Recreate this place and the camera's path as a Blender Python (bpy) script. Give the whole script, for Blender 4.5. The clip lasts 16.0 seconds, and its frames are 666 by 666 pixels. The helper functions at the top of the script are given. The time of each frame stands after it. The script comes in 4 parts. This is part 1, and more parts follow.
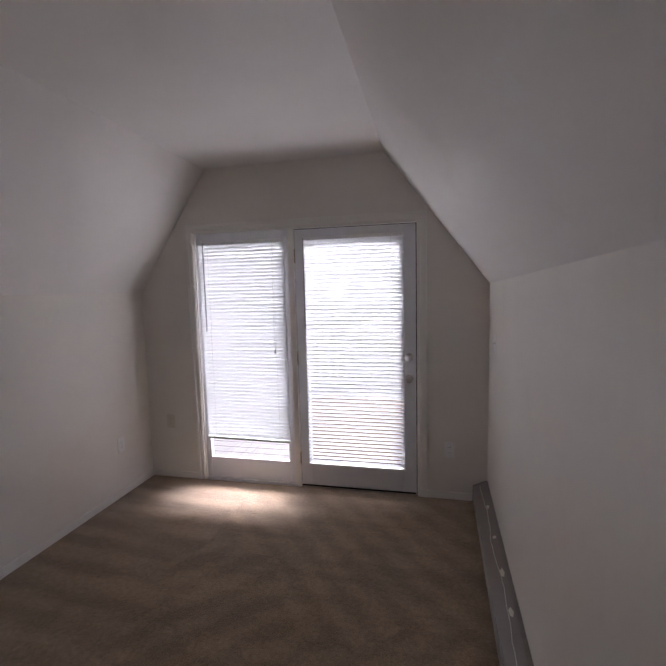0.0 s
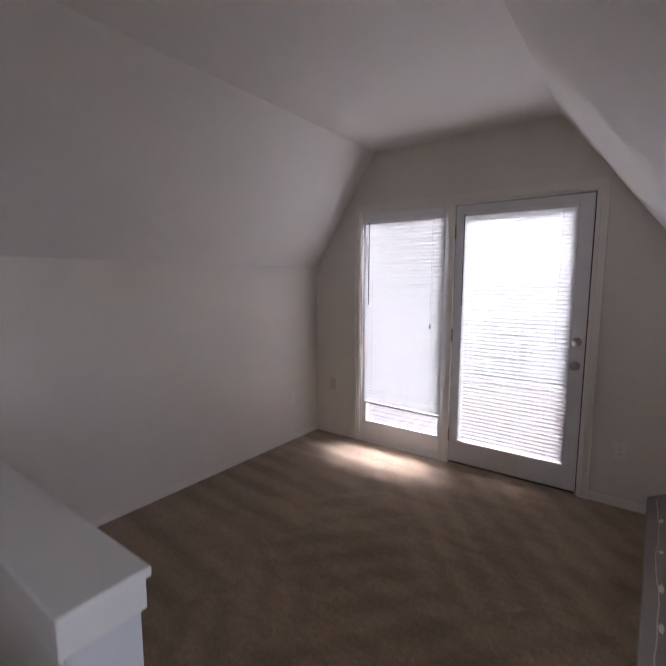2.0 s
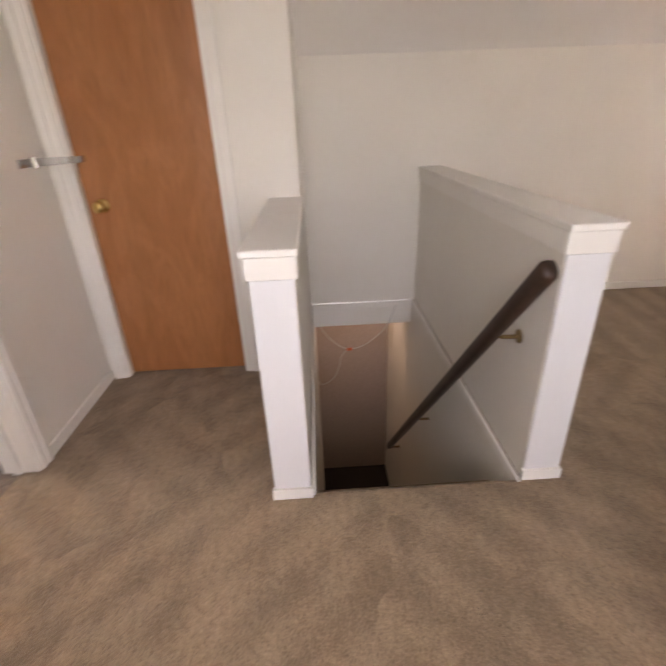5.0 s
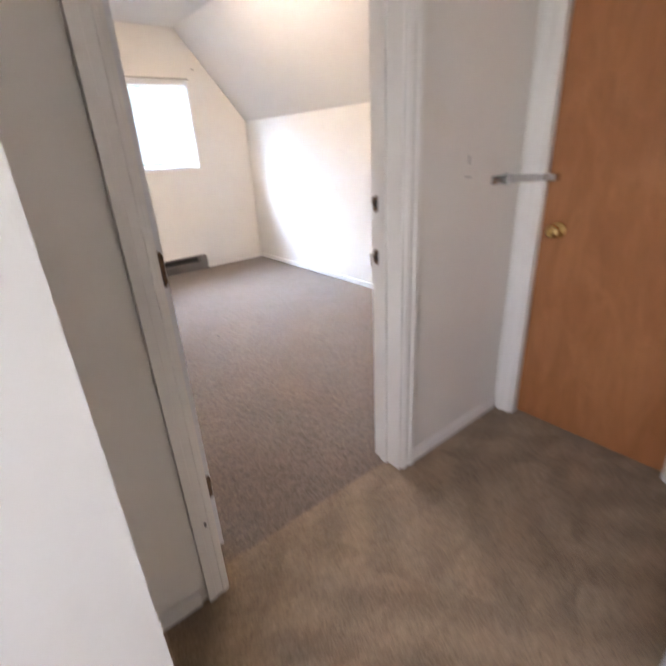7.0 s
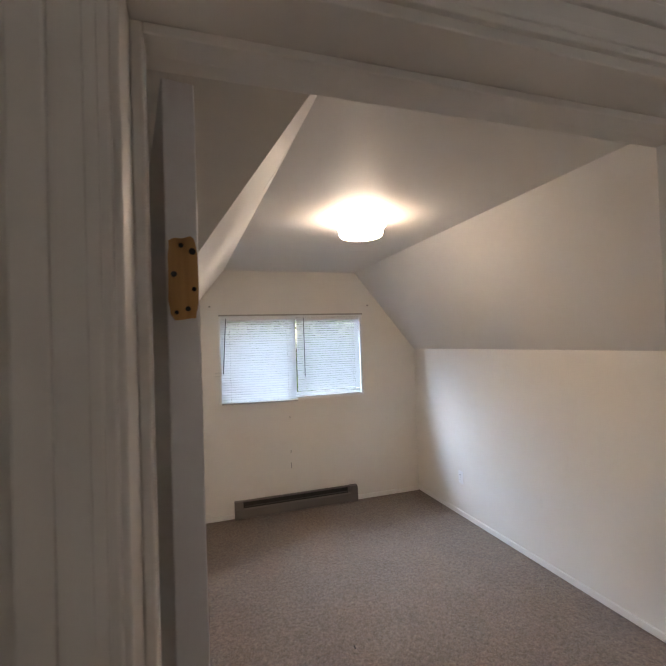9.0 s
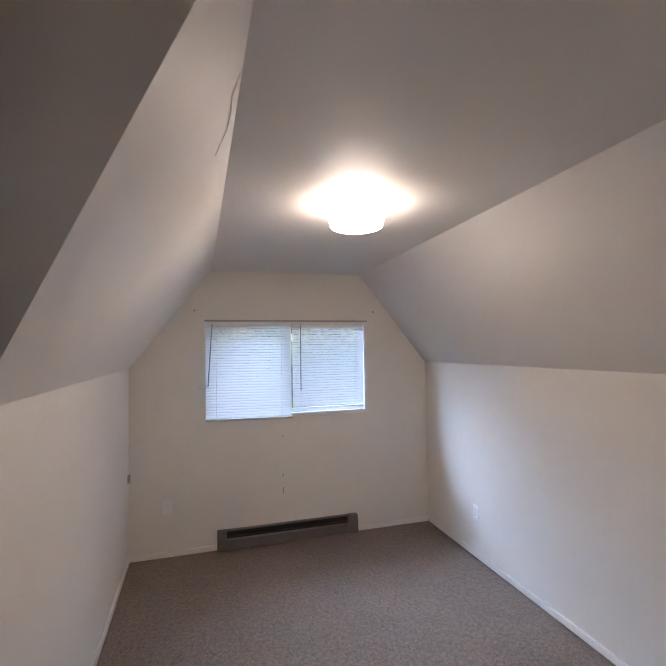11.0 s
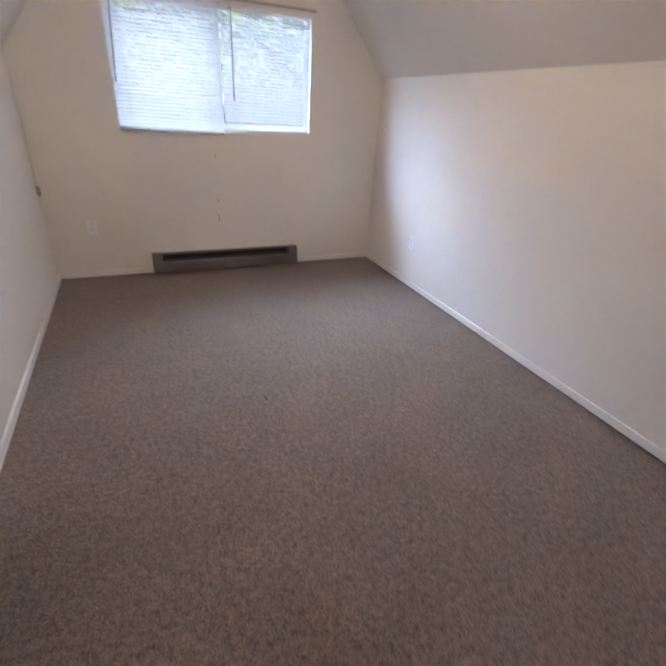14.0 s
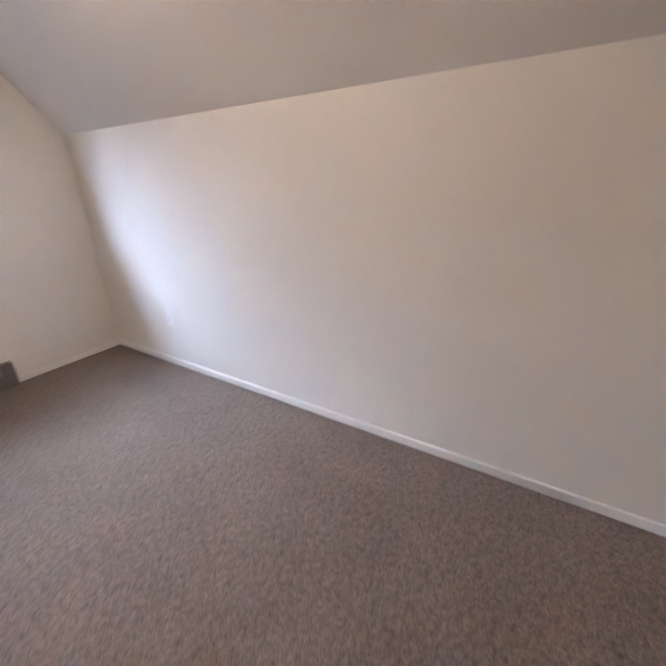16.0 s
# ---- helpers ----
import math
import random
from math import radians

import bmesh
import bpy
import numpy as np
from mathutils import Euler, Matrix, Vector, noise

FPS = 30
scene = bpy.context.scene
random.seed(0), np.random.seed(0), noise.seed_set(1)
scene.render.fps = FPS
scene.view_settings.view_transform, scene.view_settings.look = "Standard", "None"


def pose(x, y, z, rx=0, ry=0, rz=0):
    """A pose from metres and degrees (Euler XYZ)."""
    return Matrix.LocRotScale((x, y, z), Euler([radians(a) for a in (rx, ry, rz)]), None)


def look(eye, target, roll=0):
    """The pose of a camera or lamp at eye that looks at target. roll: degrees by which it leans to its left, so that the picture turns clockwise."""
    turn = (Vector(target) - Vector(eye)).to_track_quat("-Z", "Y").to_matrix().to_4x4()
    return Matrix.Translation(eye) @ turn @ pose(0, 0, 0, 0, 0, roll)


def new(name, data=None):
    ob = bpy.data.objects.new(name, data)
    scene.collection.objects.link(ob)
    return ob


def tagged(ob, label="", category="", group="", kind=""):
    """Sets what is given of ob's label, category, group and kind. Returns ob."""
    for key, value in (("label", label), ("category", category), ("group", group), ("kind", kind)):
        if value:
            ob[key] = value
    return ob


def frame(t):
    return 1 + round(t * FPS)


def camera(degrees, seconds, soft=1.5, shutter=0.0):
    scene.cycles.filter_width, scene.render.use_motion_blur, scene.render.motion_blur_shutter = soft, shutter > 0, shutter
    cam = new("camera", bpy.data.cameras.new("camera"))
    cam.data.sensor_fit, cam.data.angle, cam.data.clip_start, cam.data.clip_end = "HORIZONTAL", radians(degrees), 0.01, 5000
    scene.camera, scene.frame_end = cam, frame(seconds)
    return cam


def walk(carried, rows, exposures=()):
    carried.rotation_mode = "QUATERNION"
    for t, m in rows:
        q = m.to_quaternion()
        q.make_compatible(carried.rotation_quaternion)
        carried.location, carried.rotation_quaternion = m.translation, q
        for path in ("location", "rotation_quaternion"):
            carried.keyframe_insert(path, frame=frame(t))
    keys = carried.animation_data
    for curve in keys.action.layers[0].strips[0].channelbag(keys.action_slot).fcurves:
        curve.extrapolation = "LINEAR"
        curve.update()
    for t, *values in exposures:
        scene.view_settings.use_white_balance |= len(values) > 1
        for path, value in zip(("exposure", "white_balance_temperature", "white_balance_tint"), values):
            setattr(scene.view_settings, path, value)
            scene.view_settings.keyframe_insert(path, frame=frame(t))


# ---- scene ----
cam = camera(75.6, 16.0, shutter=0.5)
EXPOSURES = [(0.0, 1.28, 6350, 27), (1.5, 1.25, 6350, 27), (2.5, 1.35, 6500, 27), (3.2, 1.45, 7000, 28), (5.3, 2.8, 8000, 27), (6.3, 2.8, 7100, 24), (7.0, 2.6, 6900, 24), (7.5, 2.2, 7500, 24), (8.2, 1.5, 7800, 23), (10.3, 1.13, 6650, 25), (13.0, 1.05, 6650, 28), (14.0, 1.45, 6850, 28), (14.5, 1.6, 7000, 29), (16.0, 1.65, 6950, 29)]
PATH = [
    (0, (2.335, -3.13, 1.559), (1.891, -1.19, 1.354), -1.4),
    (0.5, (2.348, -3.215, 1.574), (1.712, -1.329, 1.384), -1.1),
    (1, (2.378, -3.228, 1.583), (1.386, -1.502, 1.397), -0.6),
    (1.5, (2.454, -3.193, 1.523), (1.31, -1.563, 1.335), 0.2),
    (2, (2.539, -3.208, 1.454), (1.368, -1.606, 1.209), 0.1),
    (2.5, (2.699, -3.306, 1.384), (1.51, -1.763, 0.93), 0.1),
    (3, (2.827, -3.421, 1.347), (1.579, -1.984, 0.732), -0.4),
    (3.2, (2.87, -3.443, 1.337), (1.535, -2.09, 0.717), -0.9),
    (5.3, (2.982, -3.687, 1.196), (1.211, -3.89, 0.29), -3.7),
    (5.5, (2.954, -3.69, 1.197), (1.215, -4.067, 0.284), -4.7),
    (6, (2.886, -3.677, 1.208), (1.323, -4.513, 0.282), -4.9),
    (6.5, (2.81, -3.675, 1.199), (1.509, -4.872, 0.263), -5.7),
    (7, (2.691, -3.846, 1.261), (1.568, -5.295, 0.461), -3.2),
    (7.5, (2.57, -4.072, 1.384), (1.654, -5.778, 0.884), -4.3),
    (8, (2.419, -4.25, 1.465), (1.75, -6.133, 1.374), -2.9),
    (8.2, (2.406, -4.315, 1.611), (1.794, -6.219, 1.616), -2.1),
    (10.3, (2.191, -4.669, 1.69), (1.525, -6.554, 1.76), -1.5),
    (10.5, (2.15, -4.736, 1.67), (1.52, -6.632, 1.755), -1.5),
    (11, (2.082, -4.876, 1.71), (1.52, -6.794, 1.779), -0.8),
    (11.5, (2.056, -4.931, 1.68), (1.419, -6.825, 1.743), 0.3),
    (12, (2.073, -4.973, 1.669), (1.372, -6.841, 1.536), 0.6),
    (12.5, (2.034, -4.98, 1.587), (1.328, -6.817, 1.231), 0.8),
    (13, (2.011, -4.98, 1.491), (1.345, -6.799, 0.99), 1.0),
    (13.5, (1.992, -4.972, 1.411), (1.347, -6.721, 0.686), 2.1),
    (14, (1.985, -4.961, 1.319), (1.265, -6.581, 0.393), 3.6),
    (14.5, (1.978, -4.956, 1.254), (1.057, -6.374, 0.187), 4.0),
    (15, (1.834, -4.987, 1.236), (0.585, -6.241, 0.304), 5.5),
    (15.5, (1.674, -5.142, 1.259), (0.378, -6.398, 0.397), -2.4),
    (16, (1.575, -5.372, 1.316), (0.091, -6.48, 0.561), -3.5),
]
walk(cam, [(t, look(eye, target, roll)) for t, eye, target, roll in PATH], EXPOSURES)

# ---- light ----
world = bpy.data.worlds.new("sky")
scene.world = world
world.use_nodes = True
wn = world.node_tree
sky = wn.nodes.new("ShaderNodeTexSky")
sky.sky_type = "NISHITA"
sky.sun_disc = False
sky.sun_elevation = radians(38)
sky.sun_rotation = radians(4)
wn.links.new(sky.outputs[0], wn.nodes["Background"].inputs[0])
wn.nodes["Background"].inputs[1].default_value = 0.15

sun_data = bpy.data.lights.new("sun", "SUN")
sun_data.energy = 0.3
sun_data.angle = radians(12)
sun_data.color = (1.0, 0.97, 0.95)
sun = new("sun", sun_data)
sun.matrix_world = look((0.3, 8.0, 6.25), (0, 0, 0))


def area_lamp(name, place, target, wide, tall, watts, colour):
    """Stands in for the open sky in front of a window; also adds fill."""
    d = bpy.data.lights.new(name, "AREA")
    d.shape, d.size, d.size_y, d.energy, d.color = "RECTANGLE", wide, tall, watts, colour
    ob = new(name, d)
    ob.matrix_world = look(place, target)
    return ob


area_lamp("sky_north", (1.37, 4.0, 4.45), (1.37, 0.0, 1.0), 8.5, 3.0, 1120, (0.95, 0.97, 1.0))
area_lamp("sky_south", (2.3, -10.7, 3.3), (1.0, -8.7, 1.6), 4.8, 2.0, 480, (0.46, 0.70, 1.0))
area_lamp("sky_east", (5.0, -3.2, 2.1), (3.9, -3.2, 1.5), 2.9, 2.0, 17, (0.86, 0.92, 1.0))

# added unseen fill lamp under the floor beside the stairs, for downstairs light
area_lamp("stair_foot_fill", (-0.6, -3.35, -0.24), (-0.6, -3.35, -2.0), 0.5, 0.5, 0.28, (1.0, 0.82, 0.66))

# ---- materials ----
def shader(name, rough=0.6, metal=0.0):
    m = bpy.data.materials.new(name)
    m.use_nodes = True
    b = m.node_tree.nodes["Principled BSDF"]
    b.inputs["Roughness"].default_value = rough
    b.inputs["Metallic"].default_value = metal
    return m, m.node_tree, b


def node(nt, kind, **values):
    n = nt.nodes.new(kind)
    for key, value in values.items():
        n.inputs[key].default_value = value
    return n


def coords(nt, scale=(1, 1, 1), turn=(0, 0, 0)):
    tc = nt.nodes.new("ShaderNodeTexCoord")
    mp = node(nt, "ShaderNodeMapping", Scale=scale, Rotation=turn)
    nt.links.new(tc.outputs["Object"], mp.inputs["Vector"])
    return mp.outputs["Vector"]


def ramp(nt, source, stops):
    r = nt.nodes.new("ShaderNodeValToRGB")
    while len(r.color_ramp.elements) < len(stops):
        r.color_ramp.elements.new(0.5)
    for e, (p, c) in zip(r.color_ramp.elements, stops):
        e.position, e.color = p, (*c, 1)
    nt.links.new(source, r.inputs[0])
    return r.outputs[0]


def mixed(nt, a, b, factor, blend="MIX"):
    m = nt.nodes.new("ShaderNodeMix")
    m.data_type, m.blend_type = "RGBA", blend
    if isinstance(factor, float):
        m.inputs[0].default_value = factor
    else:
        nt.links.new(factor, m.inputs[0])
    nt.links.new(a, m.inputs[6])
    nt.links.new(b, m.inputs[7])
    return m.outputs[2]


def relief(nt, b, source, strength, distance):
    bump = node(nt, "ShaderNodeBump", Strength=strength, Distance=distance)
    nt.links.new(source, bump.inputs["Height"])
    nt.links.new(bump.outputs[0], b.inputs["Normal"])


def painted(name, colour, rough=0.5, blotch=0.05, grain=0.15, stain=0.0):
    """Rolled wall paint: fine roller grain, broad uneven coats, faint scuffs."""
    m, nt, b = shader(name, rough)
    v = coords(nt)
    broad = node(nt, "ShaderNodeTexNoise", Scale=1.3, Detail=4.0, Roughness=0.6)
    fine = node(nt, "ShaderNodeTexNoise", Scale=260.0, Detail=3.0)
    scuff = node(nt, "ShaderNodeTexNoise", Scale=5.0, Detail=6.0, Roughness=0.7)
    for n in (broad, fine, scuff):
        nt.links.new(v, n.inputs["Vector"])
    lo = tuple(c * (1 - blotch) for c in colour)
    base = ramp(nt, broad.outputs["Fac"], [(0.3, lo), (0.7, colour)])
    marks = ramp(nt, scuff.outputs["Fac"], [(0.30, tuple(1 - stain * k for k in (0.8, 1.0, 1.3))), (0.42, (1, 1, 1))])
    nt.links.new(mixed(nt, base, marks, 1.0, "MULTIPLY"), b.inputs["Base Color"])
    relief(nt, b, fine.outputs["Fac"], grain, 0.002)
    return m


def math_node(nt, operation, a, b):
    m = nt.nodes.new("ShaderNodeMath")
    m.operation = operation
    for socket, value in zip(m.inputs, (a, b)):
        if isinstance(value, (int, float)):
            socket.default_value = value
        else:
            nt.links.new(value, socket)
    return m.outputs[0]


def vacuum_strokes(nt, amount, turn):
    """Laps of a vacuum cleaner: bands of pile brushed to and fro, in patches that run different ways, with ragged ends."""
    def laps(angle, pitch, stretch):
        v = coords(nt, (1, 1, 1), (0, 0, angle))
        w = node(nt, "ShaderNodeTexWave", Scale=0.314 / pitch, Distortion=1.3, Detail=2.0)
        w.inputs["Detail Scale"].default_value = 0.6
        w.wave_type, w.bands_direction, w.wave_profile = "BANDS", "Y", "SIN"
        nt.links.new(v, w.inputs["Vector"])
        vs = coords(nt, (stretch, 7.0, 1), (0, 0, angle))
        n = node(nt, "ShaderNodeTexNoise", Scale=1.0, Detail=2.0, Roughness=0.55)
        nt.links.new(vs, n.inputs["Vector"])
        tone = math_node(nt, "MULTIPLY", w.outputs["Fac"], 0.26)
        return math_node(nt, "ADD", tone, math_node(nt, "MULTIPLY", n.outputs["Fac"], 1.3))
    v = coords(nt)
    cells = node(nt, "ShaderNodeTexVoronoi", Scale=0.95, Randomness=1.0)
    bend = node(nt, "ShaderNodeTexNoise", Scale=2.4, Detail=2.0)
    nt.links.new(v, bend.inputs["Vector"])
    shifted = nt.nodes.new("ShaderNodeVectorMath")
    shifted.operation = "MULTIPLY_ADD"
    shifted.inputs[1].default_value = (0.35, 0.35, 0.0)
    nt.links.new(bend.outputs["Color"], shifted.inputs[0])
    nt.links.new(v, shifted.inputs[2])
    nt.links.new(shifted.outputs[0], cells.inputs["Vector"])
    split = nt.nodes.new("ShaderNodeSeparateColor")
    nt.links.new(cells.outputs["Color"], split.inputs[0])
    place = nt.nodes.new("ShaderNodeSeparateXYZ")
    nt.links.new(shifted.outputs[0], place.inputs[0])
    west = math_node(nt, "LESS_THAN", place.outputs[0], 1.15)
    first, second, third = laps(turn, 0.19, 0.8), laps(turn + 0.75, 0.17, 1.0), laps(turn - 0.95, 0.18, 1.0)
    pick = math_node(nt, "GREATER_THAN", split.outputs[0], 0.5)
    tone = mixed(nt, second, third, pick)
    tone = mixed(nt, tone, first, west)
    patch = node(nt, "ShaderNodeTexNoise", Scale=6.5, Detail=4.0, Roughness=0.6, Distortion=1.2)
    nt.links.new(v, patch.inputs["Vector"])
    grey = nt.nodes.new("ShaderNodeRGBToBW")
    nt.links.new(tone, grey.inputs[0])
    both = math_node(nt, "ADD", math_node(nt, "MULTIPLY", grey.outputs[0], 0.62), math_node(nt, "MULTIPLY", patch.outputs["Fac"], 0.38))
    return ramp(nt, both, [(0.54, (1 - amount,) * 3), (0.66, (1.0, 1.0, 1.0)), (0.78, (1 + amount, 1 + amount, 1 + amount * 0.95))])


def carpet(name, dark, light, stroke=0.0, turn=0.0, fleck=0.35, uneven=0.10):
    """Cut-pile carpet: tufts, uneven tone, and the strokes of a vacuum cleaner."""
    m, nt, b = shader(name, 0.95)
    b.inputs["Specular IOR Level"].default_value = 0.15
    b.inputs["Sheen Weight"].default_value = 0.25
    v = coords(nt)
    tuft = node(nt, "ShaderNodeTexNoise", Scale=130.0, Detail=3.0, Roughness=0.7)
    pile = node(nt, "ShaderNodeTexNoise", Scale=42.0, Detail=4.0, Roughness=0.7)
    broad = node(nt, "ShaderNodeTexNoise", Scale=3.2, Detail=5.0, Roughness=0.62, Distortion=0.6)
    for n in (tuft, pile, broad):
        nt.links.new(v, n.inputs["Vector"])
    fibre = nt.nodes.new("ShaderNodeMath")
    fibre.operation = "MULTIPLY_ADD"
    fibre.inputs[1].default_value = 0.55
    nt.links.new(tuft.outputs["Fac"], fibre.inputs[0])
    half = nt.nodes.new("ShaderNodeMath")
    half.operation = "MULTIPLY"
    half.inputs[1].default_value = 0.45
    nt.links.new(pile.outputs["Fac"], half.inputs[0])
    nt.links.new(half.outputs[0], fibre.inputs[2])
    base = ramp(nt, fibre.outputs[0], [(0.5 - 0.5 * fleck, dark), (0.5 + 0.5 * fleck, light)])
    tone = ramp(nt, broad.outputs["Fac"], [(0.32, (1 - uneven,) * 3), (0.68, (1 + uneven, 1 + uneven * 0.95, 1 + uneven * 0.85))])
    out = mixed(nt, base, tone, 1.0, "MULTIPLY")
    if stroke:
        out = mixed(nt, out, vacuum_strokes(nt, stroke, turn), 1.0, "MULTIPLY")
    nt.links.new(out, b.inputs["Base Color"])
    relief(nt, b, fibre.outputs[0], 0.9, 0.012)
    return m


def wooden(name, dark, light, rough=0.4, along=2):
    m, nt, b = shader(name, rough)
    scale = [9.0, 9.0, 9.0]
    scale[along] = 0.7
    v = coords(nt, scale)
    n1 = node(nt, "ShaderNodeTexNoise", Scale=1.1, Detail=6.0, Roughness=0.6, Distortion=1.6)
    n2 = node(nt, "ShaderNodeTexNoise", Scale=14.0, Detail=4.0)
    for n in (n1, n2):
        nt.links.new(v, n.inputs["Vector"])
    base = ramp(nt, n1.outputs["Fac"], [(0.25, dark), (0.5, tuple((a + c) / 2 for a, c in zip(dark, light))), (0.75, light)])
    pores = ramp(nt, n2.outputs["Fac"], [(0.35, (0.86, 0.84, 0.82)), (0.6, (1, 1, 1))])
    nt.links.new(mixed(nt, base, pores, 1.0, "MULTIPLY"), b.inputs["Base Color"])
    relief(nt, b, n2.outputs["Fac"], 0.12, 0.001)
    return m


def veneer(name):
    """Rotary-cut door skin: wide wandering figure, fine upright pores, a few darker streaks."""
    m, nt, b = shader(name, 0.36)
    v = coords(nt, (1.6, 2.8, 0.9))
    figure = node(nt, "ShaderNodeTexNoise", Scale=1.9, Detail=5.0, Roughness=0.55, Distortion=2.2)
    streak = node(nt, "ShaderNodeTexNoise", Scale=1.0, Detail=4.0, Roughness=0.6)
    pore = node(nt, "ShaderNodeTexNoise", Scale=1.0, Detail=3.0)
    nt.links.new(v, figure.inputs["Vector"])
    nt.links.new(coords(nt, (4, 14, 0.6)), streak.inputs["Vector"])
    nt.links.new(coords(nt, (60, 240, 9)), pore.inputs["Vector"])
    base = ramp(nt, figure.outputs["Fac"], [(0.28, (0.37, 0.145, 0.052)), (0.5, (0.415, 0.168, 0.064)), (0.62, (0.46, 0.195, 0.078)), (0.74, (0.395, 0.158, 0.058))])
    lines = ramp(nt, streak.outputs["Fac"], [(0.32, (0.94, 0.93, 0.92)), (0.55, (1, 1, 1))])
    pores = ramp(nt, pore.outputs["Fac"], [(0.36, (0.84, 0.82, 0.80)), (0.5, (1, 1, 1))])
    nt.links.new(mixed(nt, mixed(nt, base, lines, 1.0, "MULTIPLY"), pores, 1.0, "MULTIPLY"), b.inputs["Base Color"])
    relief(nt, b, pore.outputs["Fac"], 0.06, 0.0006)
    return m


def metallic(name, colour, rough, wear=0.2):
    m, nt, b = shader(name, rough, 1.0)
    v = coords(nt)
    n = node(nt, "ShaderNodeTexNoise", Scale=60.0, Detail=5.0)
    nt.links.new(v, n.inputs["Vector"])
    nt.links.new(ramp(nt, n.outputs["Fac"], [(0.3, tuple(c * (1 - wear) for c in colour)), (0.65, colour)]), b.inputs["Base Color"])
    return m


def plain(name, colour, rough=0.5, grain=0.06):
    m, nt, b = shader(name, rough)
    v = coords(nt)
    n = node(nt, "ShaderNodeTexNoise", Scale=35.0, Detail=4.0)
    nt.links.new(v, n.inputs["Vector"])
    nt.links.new(ramp(nt, n.outputs["Fac"], [(0.3, tuple(c * (1 - grain) for c in colour)), (0.7, colour)]), b.inputs["Base Color"])
    return m


def slat_plastic():
    """Thin white vinyl: most light bounces off, some comes through."""
    m, nt, b = shader("blind_vinyl", 0.35)
    b.inputs["Base Color"].default_value = (0.82, 0.83, 0.83, 1)
    tr = node(nt, "ShaderNodeBsdfTranslucent", Color=(0.90, 0.91, 0.90, 1))
    mx = nt.nodes.new("ShaderNodeMixShader")
    mx.inputs[0].default_value = 0.22
    nt.links.new(b.outputs[0], mx.inputs[1])
    nt.links.new(tr.outputs[0], mx.inputs[2])
    nt.links.new(mx.outputs[0], nt.nodes["Material Output"].inputs["Surface"])
    return m


def leafy():
    """Leaves: glossy green faces that let some light through."""
    m, nt, b = shader("leaf", 0.5)
    info = nt.nodes.new("ShaderNodeNewGeometry")
    tint = ramp(nt, info.outputs["Random Per Island"], [(0.0, (0.055, 0.10, 0.025)), (0.6, (0.10, 0.17, 0.045)), (1.0, (0.14, 0.20, 0.07))])
    nt.links.new(tint, b.inputs["Base Color"])
    tr = node(nt, "ShaderNodeBsdfTranslucent", Color=(0.30, 0.42, 0.12, 1))
    mx = nt.nodes.new("ShaderNodeMixShader")
    mx.inputs[0].default_value = 0.5
    nt.links.new(b.outputs[0], mx.inputs[1])
    nt.links.new(tr.outputs[0], mx.inputs[2])
    nt.links.new(mx.outputs[0], nt.nodes["Material Output"].inputs["Surface"])
    return m


def clear_glass():
    m, nt, b = shader("window_glass", 0.0)
    b.inputs["Transmission Weight"].default_value = 1.0
    b.inputs["IOR"].default_value = 1.1
    b.inputs["Base Color"].default_value = (0.97, 0.99, 0.98, 1)
    return m


def glowing(name, colour, strength):
    m, nt, b = shader(name, 0.3)
    b.inputs["Base Color"].default_value = (0.9, 0.88, 0.82, 1)
    b.inputs["Emission Color"].default_value = (*colour, 1)
    b.inputs["Emission Strength"].default_value = strength
    return m


WALL = painted("wall_paint", (0.82, 0.785, 0.72), 0.5, stain=0.03)
CEIL = painted("ceiling_paint", (0.81, 0.785, 0.745), 0.55, stain=0.02)
TRIM = painted("trim_gloss", (0.86, 0.835, 0.785), 0.48, 0.04, 0.05, stain=0.04)
DOOR_WHITE = painted("door_gloss", (0.78, 0.78, 0.79), 0.3, 0.03, 0.05, stain=0.02)
CARPET_BROWN = carpet("brown_carpet", (0.172, 0.119, 0.076), (0.455, 0.332, 0.222), 0.17, radians(6), 0.38, 0.06)
CARPET_GREY = carpet("grey_carpet", (0.098, 0.071, 0.054), (0.325, 0.243, 0.190), 0.0, 0.0, 0.26, 0.09)
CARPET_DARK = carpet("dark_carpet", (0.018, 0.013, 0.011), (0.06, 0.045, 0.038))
VENEER = veneer("door_veneer")
DARK_WOOD = wooden("dark_rail_wood", (0.018, 0.009, 0.006), (0.05, 0.025, 0.016), 0.3, 0)
BRASS = metallic("brass", (0.83, 0.58, 0.24), 0.22)
OLD_BRASS = metallic("old_brass", (0.38, 0.27, 0.14), 0.45, 0.5)
CHROME = metallic("chrome", (0.50, 0.49, 0.48), 0.18)
NICKEL = metallic("nickel", (0.42, 0.39, 0.37), 0.3)
HOLE = plain("dark_hole", (0.015, 0.012, 0.01), 0.8)
IVORY = plain("ivory_plastic", (0.72, 0.68, 0.58), 0.4)
WHITE_PLASTIC = plain("white_plastic", (0.88, 0.88, 0.87), 0.35)
GREY_PLASTIC = plain("grey_plastic", (0.40, 0.38, 0.34), 0.5)
HEATER = painted("heater_enamel", (0.165, 0.142, 0.132), 0.4, 0.15, 0.05, stain=0.25)
HEATER_OLD = painted("old_heater_enamel", (0.27, 0.235, 0.21), 0.45, 0.15, 0.05, stain=0.3)
# near-black for the element and for shade painted into the heaters' gaps
HEATER_DARK = plain("heater_inner_shade", (0.02, 0.017, 0.015), 0.7)
VINYL = painted("window_vinyl", (0.80, 0.81, 0.81), 0.35, 0.03, 0.03)
SLAT = slat_plastic()
GLASS = clear_glass()
LAMP_GLASS = glowing("lit_opal_glass", (1.0, 0.89, 0.73), 17.5)
